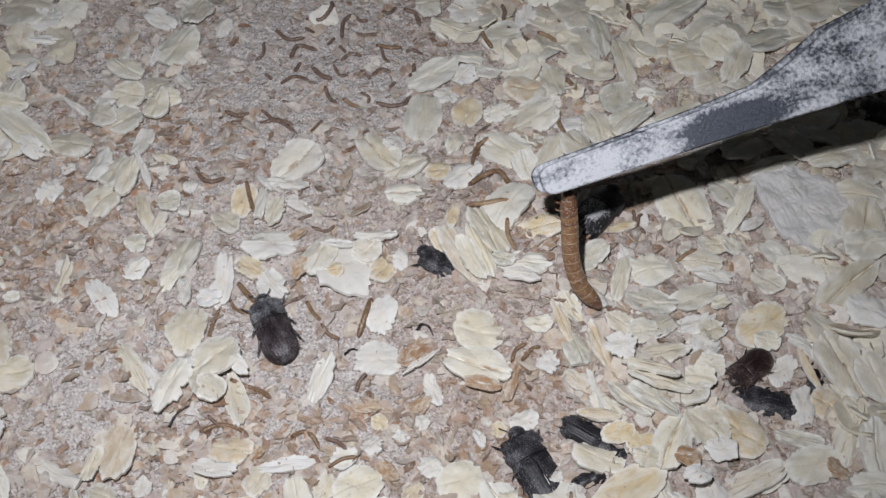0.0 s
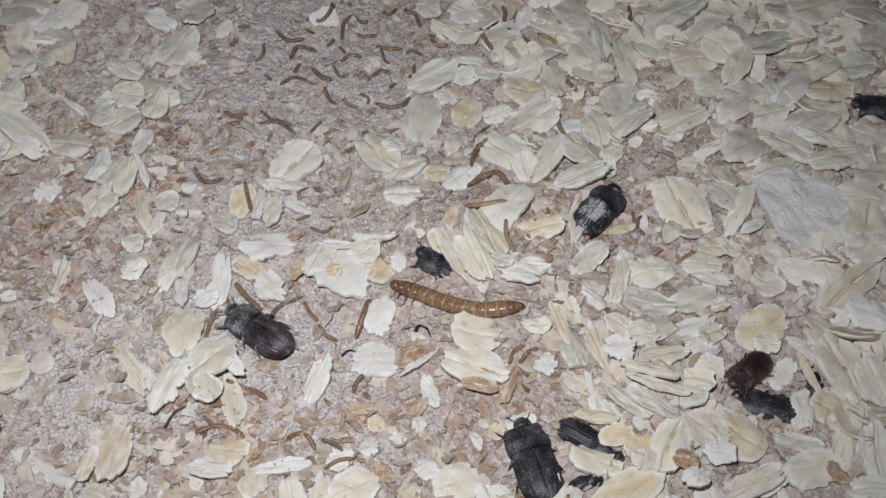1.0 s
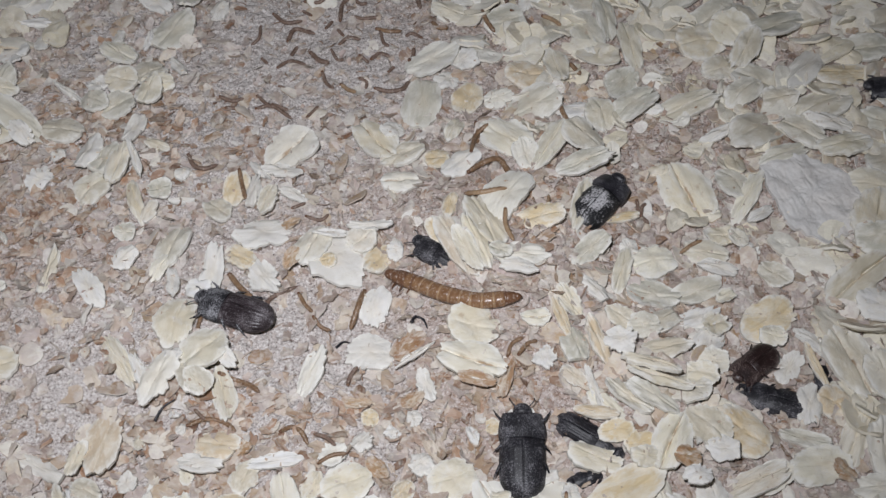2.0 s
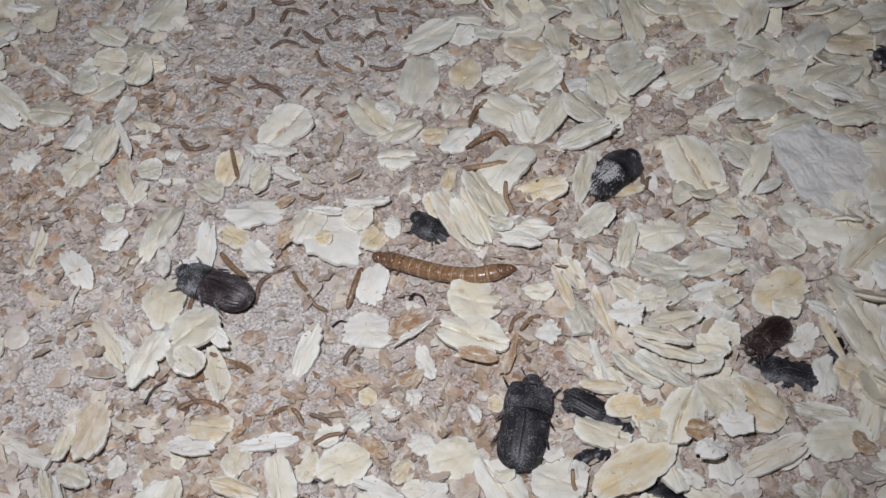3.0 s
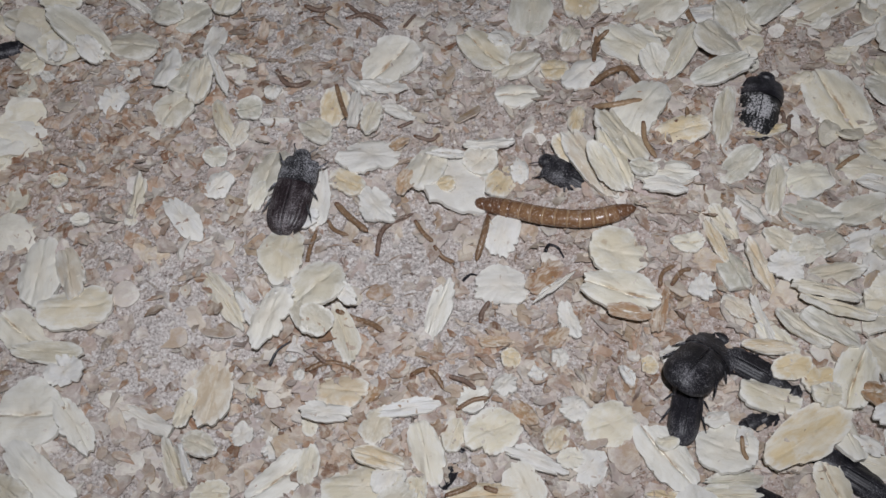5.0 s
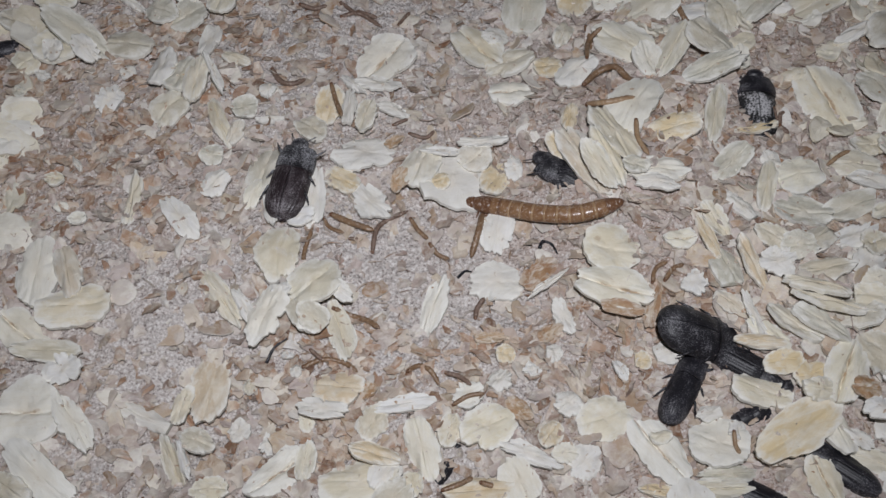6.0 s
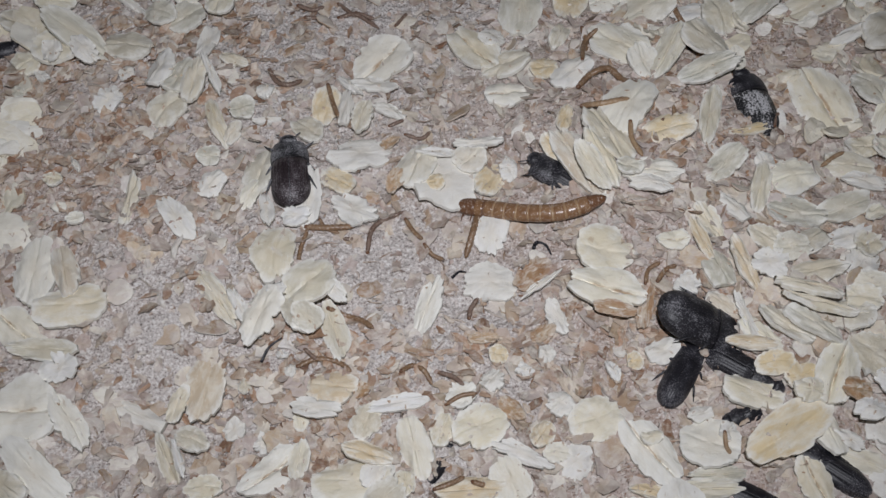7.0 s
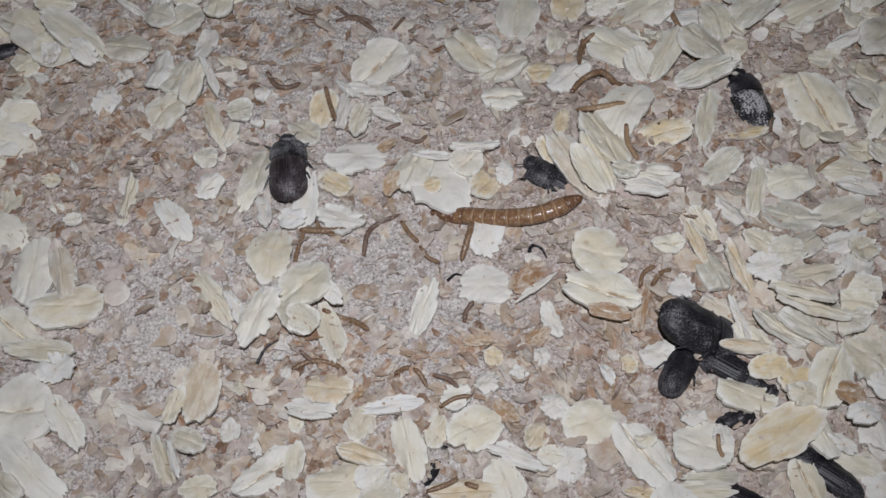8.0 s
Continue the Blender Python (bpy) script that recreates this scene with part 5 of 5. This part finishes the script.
small_larva(0.99, "d", (-12.6, 44.1), (-11.5, 45.6))
small_larva(1.02, "d", (-27.4, 57.4), (-26.1, 60.0))
small_larva(0.97, "d", (-18.5, 41.2), (-17.0, 40.0), (-17.1, 38.3))
small_larva(0.98, "d", (-40.0, 46.6), (-38.5, 44.8))
small_larva(1.11, "d", (-33.0, 50.6), (-33.9, 47.7))
small_larva(1.02, "d", (-23.3, 54.8), (-24.8, 56.6))
small_larva(1.18, "m", (-39.4, 13.2), (-38.3, 9.5), (-37.1, 6.1))
small_larva(1.42, "a", (4.4, 6.6), (7.2, 5.4), (11.9, 6.2))
small_larva(1.19, "a", (11.5, 0.8), (11.6, -2.4), (13.0, -5.9))
small_larva(1.04, "a", (49.1, 0.2), (46.8, -0.7), (43.7, -3.0))
small_larva(0.97, "d", (37.3, 5.2), (37.9, 7.7), (39.8, 8.3), (40.7, 6.9))
small_larva(1.45, "m", (-13.3, -12.8), (-13.9, -16.0), (-15.2, -20.5))
small_larva(1.10, "d", (-30.8, -19.6), (-30.4, -16.4), (-29.1, -14.0), (-25.3, -12.1))
small_larva(1.00, "m", (-24.9, -13.8), (-23.5, -16.0), (-22.0, -17.6))
small_larva(0.99, "m", (-21.7, -18.8), (-20.4, -20.2), (-18.6, -20.6))
small_larva(0.98, "m", (-41.3, -24.2), (-41.4, -20.3), (-40.4, -16.2))
small_larva(0.95, "m", (12.0, -27.3), (12.7, -24.9), (14.6, -23.7))
small_larva(1.03, "m", (13.8, -27.2), (15.2, -25.2), (17.0, -24.3))
small_larva(1.20, "m", (-35.9, -31.1), (-33.5, -31.5), (-30.9, -32.5), (-28.9, -34.1))
small_larva(1.09, "m", (-39.9, -40.0), (-37.2, -39.0), (-34.0, -39.4), (-31.9, -40.9))
small_larva(1.08, "m", (-24.5, -41.0), (-22.9, -39.9), (-21.2, -41.0), (-19.9, -43.0))
small_larva(0.99, "d", (-18.9, -41.3), (-17.1, -42.0), (-15.3, -43.6))
small_larva(0.98, "m", (-17.8, -46.3), (-15.8, -45.3), (-13.5, -44.9))
small_larva(1.04, "d", (-14.6, -31.5), (-14.3, -29.9), (-13.2, -28.3))
small_larva(1.01, "m", (-19.2, -59.4), (-16.9, -58.5), (-15.2, -57.4))
small_larva(1.08, "m", (-14.0, -58.2), (-12.4, -58.6))
small_larva(0.86, "a", (20.7, -51.2), (20.7, -53.0), (21.0, -54.4))
small_larva(0.94, "a", (17.1, 2.1), (19.3, 4.1), (19.8, 7.0))
small_larva(1.16, "d", (-38.9, 31.3), (-35.8, 32.2), (-31.4, 29.1))
small_larva(0.95, "d", (-28.3, 29.7), (-26.3, 32.9))
small_larva(1.22, "m", (5.2, 18.4), (6.1, 24.0), (8.5, 26.4))
small_larva(0.96, "d", (-25.5, 3.6), (-22.9, 3.0), (-21.3, 4.4))
small_larva(0.91, "m", (-38.8, -14.0), (-37.8, -15.6), (-35.4, -16.8))
small_larva(0.81, "d", (-34.5, -17.7), (-33.1, -18.1))
small_larva(0.84, "d", (-39.0, -37.6), (-37.2, -39.3))
small_larva(1.05, "d", (-45.2, 31.5), (-42.1, 31.3))
small_larva(0.88, "d", (-28.3, 5.3), (-25.9, 6.4))
small_larva(0.42, "k", (-45.5, -39.4), (-44.4, -37.3), (-42.6, -35.9))
small_larva(0.53, "k", (-4.5, -19.9), (-3.9, -18.5), (-2.5, -18.9), (-1.7, -20.7))
small_larva(0.44, "k", (-17.3, -24.3), (-16.2, -23.2), (-15.1, -22.8))
crawler = small_larva(1.45, "m", (-37.5, -13.3), (-34.6, -15.0), (-30.6, -16.6))
climber = small_larva(1.60, "m", (4.4, 12.4), (6.7, 15.4), (9.6, 15.6), (12.0, 12.9), (14.2, 10.4))
worm = big_larva()
beetle_a = beetle("beetle", "dusty dark brown beetle walking over the oats", 15.0, 1.12, MAT_BROWN, MAT_DUSTED, True, 0.12)
beetle_b = beetle("beetle", "flour-covered black beetle among oats", 15.4, 1.26, MAT_FLOURED, MAT_BLACK, False)
beetle_c = beetle("beetle", "black beetle half buried under oat flakes", 13.5, 1.0, MAT_SPECKLED, MAT_SPECKLED, True, 0.05)
beetle_c.matrix_basis = at(-0.9, -5.6, 2.2, 0, -10, 150)
beetle_d = beetle("beetle", "black beetle climbing out of the oats", 15.4, 1.28, MAT_SPECKLED, MAT_SPECKLED, True)
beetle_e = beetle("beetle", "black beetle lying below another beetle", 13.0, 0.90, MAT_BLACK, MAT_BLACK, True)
beetle_f = beetle("beetle", "black beetle under a golden flake", 12.5, 1.0, MAT_SPECKLED, MAT_SPECKLED, True, 0.06)
beetle_f.matrix_basis = at(26.3, -42.1, 2.6, 8, 0, -33)
beetle_g = beetle("beetle", "red-brown beetle leaning on oats", 10.5, 1.25, MAT_RED, MAT_RED, True)
beetle_g.matrix_basis = at(52.5, -27.3, 1.8, 0, 0, -140)
beetle_h = beetle("beetle", "black beetle beside a red-brown one", 13.0, 1.15, MAT_SPECKLED, MAT_SPECKLED, True)
beetle_h.matrix_basis = at(54.6, -31.9, 0.1, 0, 0, 164)
beetle_i = beetle("beetle", "black beetle partly under a cream flake", 9.0, 1.00, MAT_BLACK, MAT_BLACK, False)
beetle_i.matrix_basis = at(65.5, -27.9, -0.6, 0, 0, -78)
beetle_j = beetle("beetle", "black beetle at the edge of the oat heap", 14.0, 1.25, MAT_BLACK, MAT_BLACK, True)
beetle_k = beetle("beetle", "black beetle buried under near oat flakes", 7.5, 0.90, MAT_BLACK, MAT_BLACK, False)
beetle_k.matrix_basis = at(-18.4, -54.1, -0.5, 0, 0, 62)
beetle_l = beetle("beetle", "black beetle under a large cream flake", 13.0, 0.80, MAT_BLACK, MAT_BLACK, False)
beetle_l.matrix_basis = at(33.8, -53.9, 0.4, 0, 0, 144)
beetle_m = beetle("beetle", "black beetle lying among near oats", 12.0, 1.00, MAT_BLACK, MAT_BLACK, False)
beetle_m.matrix_basis = at(26.7, -60.4, -0.8, 0, 0, -25)
beetle_n = beetle("beetle", "black beetle at the edge of the tub litter", 9.0, 1.00, MAT_BLACK, MAT_BLACK, False)
beetle_n.matrix_basis = at(-100.1, 22.6, 0.3, 0, 0, 24)
beetle_o = beetle("beetle", "small black beetle wedged between near oat flakes", 8.5, 0.85, MAT_BLACK, MAT_BLACK, False)
beetle_o.matrix_basis = at(24.0, -47.9, 1.5, 0, 0, 200)
tweezers, tweezer_arm = build_tweezers()


# ---- what moves ----
def slid(ob, dx, dy, turn):
    """The pose of a thing moved by dx, dy over the litter and turned about its own place."""
    place, spin, _ = ob.matrix_basis.decompose()
    return Matrix.Translation(place + Vector((dx * MM, dy * MM, 0))) @ Matrix.Rotation(radians(turn), 4, "Z") @ spin.to_matrix().to_4x4()


def motions():
    walk(beetle_a, [
        (0, at(-30.8, -19.0, 1.8, 0, 0, 114.3)),
        (0.5, at(-32.0, -19.1, 1.9, 0, 0, 125.4)),
        (1, at(-33.6, -20.0, 2.0, 0, 0, 144.9)),
        (1.5, at(-35.3, -18.6, 2.0, 0, 0, 153.3)),
        (1.7, at(-36.2, -18.4, 2.1, 0, 0, 162.1)),
        (2.8, at(-38.5, -17.9, 2.2, 0, 0, 162.7)),
        (3, at(-39.2, -17.6, 2.2, 0, 0, 155.8)),
        (3.5, at(-40.6, -16.8, 2.2, 0, 0, 151.4)),
        (3.6, at(-40.2, -16.2, 2.2, 0, 0, 143.6)),
        (3.7, at(-41.0, -15.8, 2.2, 0, 0, 128.6)),
        (3.8, at(-42.0, -15.1, 2.3, 0, 0, 120.2)),
        (3.9, at(-42.6, -14.2, 2.6, 0, -8, 104.4)),
        (4, at(-43.6, -10.6, 3.0, 0, -12, 101.2)),
        (4.1, at(-43.3, -12.0, 3.3, 0, -14, 101.1)),
        (4.2, at(-43.6, -10.8, 3.5, 0, -14, 98.2)),
        (4.3, at(-43.8, -10.3, 3.5, 0, -14, 92.7)),
        (4.5, at(-44.0, -9.7, 3.6, 0, -14, 82.2)),
        (4.7, at(-44.1, -9.3, 3.6, 0, -14, 78.2)),
        (5.8, at(-43.8, -6.8, 3.4, 0, -12, 77.7)),
        (6, at(-44.0, -6.2, 3.0, 0, -8, 78.6)),
        (6.5, at(-44.4, -4.6, 2.2, 0, 0, 97.3)),
        (7, at(-44.5, -3.6, 1.6, 0, 5, 98.2)),
        (7.5, at(-44.5, -3.1, 1.4, 0, 7, 97.8)),
        (8, at(-44.5, -2.3, 1.2, 0, 8, 97.6)),
    ])
    walk(beetle_b, [
        (0, at(30.3, 8.6, 3.4, 0, 0, 54.0)),
        (1, at(30.5, 9.1, 3.4, 0, 0, 54.0)),
        (1.5, at(30.5, 8.7, 3.4, 0, 0, 54.0)),
        (1.7, at(30.4, 8.5, 3.4, 0, 0, 54.0)),
        (2.8, at(31.8, 8.8, 2.9, 0, 4, 47.0)),
        (3.5, at(33.2, 9.1, 2.2, 0, 0, 47.0)),
        (3.7, at(33.5, 9.0, 2.2, 0, 0, 47.0)),
        (4.1, at(32.8, 9.8, 2.3, 0, 0, 47.0)),
        (4.5, at(33.8, 10.7, 1.4, 0, 0, 47.0)),
        (4.7, at(33.7, 11.5, 1.4, 0, 0, 58.1)),
        (5.8, at(34.5, 12.4, 0.4, 0, 0, 82)),
        (6.5, at(34.6, 12.8, 0.4, 0, 0, 94)),
        (7, at(34.3, 13.2, 0.4, 0, 0, 101)),
        (8, at(34.5, 14.5, 0.3, 0, 0, 101.0)),
    ])
    walk(beetle_d, [
        (0, at(14.6, -44.0, 0.9, 0, -6, 119.3)),
        (0.5, at(15.0, -43.8, 1.2, 0, -6, 115.4)),
        (1, at(15.2, -42.7, 1.8, 0, -4, 108.0)),
        (1.5, at(14.4, -42.5, 3.0, 0, -8, 88.8)),
        (1.7, at(14.1, -42.6, 3.2, 0, -10, 90.8)),
        (2.8, at(14.6, -41.0, 3.5, 0, -12, 85.5)),
        (3, at(14.4, -41.4, 3.4, 0, -12, 79.4)),
        (3.5, at(14.4, -39.8, 3.7, 0, -12, 66.6)),
        (3.6, at(14.2, -39.0, 3.7, 0, -12, 71.7)),
        (3.8, at(14.5, -40.3, 3.3, 0, 4, 71.9)),
        (4.1, at(15.3, -40.4, 2.9, 0, 14, 68.0)),
        (4.3, at(15.5, -39.8, 2.7, 0, 20, 68.1)),
        (4.5, at(15.6, -39.0, 2.7, 0, 24, 66.0)),
        (4.7, at(16.2, -39.2, 2.8, 0, 24, 64.8)),
        (5.8, at(20.1, -36.7, 3.3, 0, 24, -6.3)),
        (6, at(19.9, -36.7, 3.2, 0, 24, -5.8)),
        (6.5, at(21.2, -35.2, 3.7, 0, 24, -9.7)),
        (7, at(21.2, -35.0, 3.7, 0, 24, -11.7)),
        (7.5, at(22.0, -35.2, 3.8, 0, 24, -12.0)),
        (8, at(22.1, -35.8, 3.8, 0, 24, -12.0)),
    ])
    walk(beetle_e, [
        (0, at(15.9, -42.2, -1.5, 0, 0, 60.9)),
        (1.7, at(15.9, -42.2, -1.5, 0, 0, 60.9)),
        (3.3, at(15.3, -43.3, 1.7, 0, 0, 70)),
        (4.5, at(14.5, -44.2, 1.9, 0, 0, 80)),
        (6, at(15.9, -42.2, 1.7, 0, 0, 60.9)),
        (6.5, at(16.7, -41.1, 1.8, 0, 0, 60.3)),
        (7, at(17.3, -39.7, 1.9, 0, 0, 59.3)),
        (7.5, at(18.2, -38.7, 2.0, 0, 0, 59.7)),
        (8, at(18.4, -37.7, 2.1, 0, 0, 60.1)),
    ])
    walk(beetle_j, [
        (0, at(93.8, 39.0, 1.2, 0, 0, 163.1)),
        (1, at(91.9, 41.1, 1.2, 0, 0, 176.2)),
        (1.5, at(92.6, 41.7, 1.2, 0, 0, 176.1)),
        (1.7, at(91.9, 41.5, 1.2, 0, 0, 176.0)),
        (8, at(91.9, 41.5, 1.2, 0, 0, 176.0)),
    ])
    walk(worm, [
        (0, at(19.9, -9.9, 27.0, 31.0, 64.4, -43.9)),
        (0.3, at(20.1, -9.8, 27.0, 31.0, 64.4, -43.9)),
        (0.4, at(14.2, -3.1, 12.0, 2.8, 11.7, -85.0)),
        (0.5, at(-8.3, -10.3, 2.0, -0.0, -10.2, -16.9)),
        (1, at(-8.1, -10.4, 2.1, -0.0, -10.0, -17.1)),
        (1.5, at(-8.1, -9.9, 2.1, -0.0, -9.8, -18.8)),
        (3, at(-10.0, -11.3, 1.8, -0.0, -10.8, -13.6)),
        (3.5, at(-11.1, -10.8, 1.7, -0.0, -10.6, -14.8)),
        (4, at(-12.2, -10.0, 1.8, -0.0, -10.8, -13.2)),
        (4.5, at(-13.5, -10.4, 1.5, -0.0, -10.9, -11.5)),
        (6, at(-14.7, -10.9, 0.9, -0.0, -12.2, -8.5)),
        (6.5, at(-16.2, -10.6, 0.5, -0.0, -12.6, -7.5)),
        (7, at(-16.4, -10.8, 0.2, -0.0, -13.3, -6.1)),
        (7.5, at(-18.0, -10.7, -0.4, -0.0, -14.1, -4.0)),
        (8, at(-19.2, -11.2, -1.0, -0.0, -14.7, -2.2)),
    ])
    walk(crawler, [
        (0, slid(crawler, -0.2, 2.9, -21)),
        (4.7, slid(crawler, -0.2, 2.9, -21)),
        (5.8, slid(crawler, 0.2, 0.1, -7)),
        (6, slid(crawler, 0, 0, 0)),
        (6.5, slid(crawler, -1.9, -1.5, 16)),
        (7, slid(crawler, -3.2, -2.4, 25)),
        (8, slid(crawler, -3.4, -2.5, 25)),
    ])
    walk(climber, [
        (0, slid(climber, 0.5, 1.1, -8)),
        (4.7, slid(climber, 0.5, 1.1, -8)),
        (6, slid(climber, 0.1, 0.3, -2)),
        (6.5, slid(climber, 0, 0, 0)),
        (8, slid(climber, -0.6, 0.0, 2)),
    ])
    walk(pushed_flake, [
        (0, slid(pushed_flake, 1.6, 2.1, -25)),
        (5.8, slid(pushed_flake, 2.0, 1.3, -25)),
        (6, slid(pushed_flake, 1.9, 1.5, -22)),
        (6.5, slid(pushed_flake, 0.9, 1.0, -11)),
        (7, slid(pushed_flake, 0, 0, 0)),
        (7.5, slid(pushed_flake, -1.0, -0.8, 8)),
        (8, slid(pushed_flake, -1.7, -1.3, 12)),
    ])
    walk(tweezers, [
        (0, at(15.2, -11.9, 33.0, 38.0, -14.4, 15.0)),
        (0.1, at(14.9, -11.7, 33.0, 38.0, -14.3, 14.9)),
        (0.2, at(14.5, -11.4, 33.0, 38.1, -14.2, 14.6)),
        (0.3, at(13.1, -10.7, 33.0, 38.2, -13.8, 13.8)),
        (0.4, at(13.6, -10.0, 33.0, 38.1, -13.9, 14.2)),
        (0.5, at(14.0, -8.7, 33.0, 38.3, -14.0, 13.0)),
        (0.567, at(14.9, 0.7, 33.0, 38.6, -13.9, 10.9)),
        (0.6, at(15.1, 3.0, 33.0, 38.6, -13.8, 10.8)),
        (0.6334, at(15.5, 5.5, 33.0, 38.6, -13.7, 10.8)),
        (0.7, at(23.1, 44.0, 33.0, 38.3, -13.1, 12.7)),
        (0.9, at(32.6, 101.1, 33.0, 37.4, -9.0, 17.8)),
        (1.2, at(40.0, 135.0, 42.0, 37.4, -9.0, 20.0)),
        (8, at(40.0, 135.0, 42.0, 37.4, -9.0, 20.0)),
    ])
    walk(tweezer_arm, [
        (0, at(-1.0, 0.6, -2.2, 0, 0, 0.0)),
        (0.3, at(-1.0, 1.0, -2.2, 0, 0, 0.0)),
        (0.4, at(-0.4, 4.4, -2.2, 0, 0, 0.0)),
        (0.5, at(1.0, 8.9, -2.2, 0, 0, -1.4)),
        (0.6, at(1.4, 9.0, -2.2, 0, 0, -1.4)),
        (8, at(1.4, 9.0, -2.2, 0, 0, -1.4)),
    ])


motions()
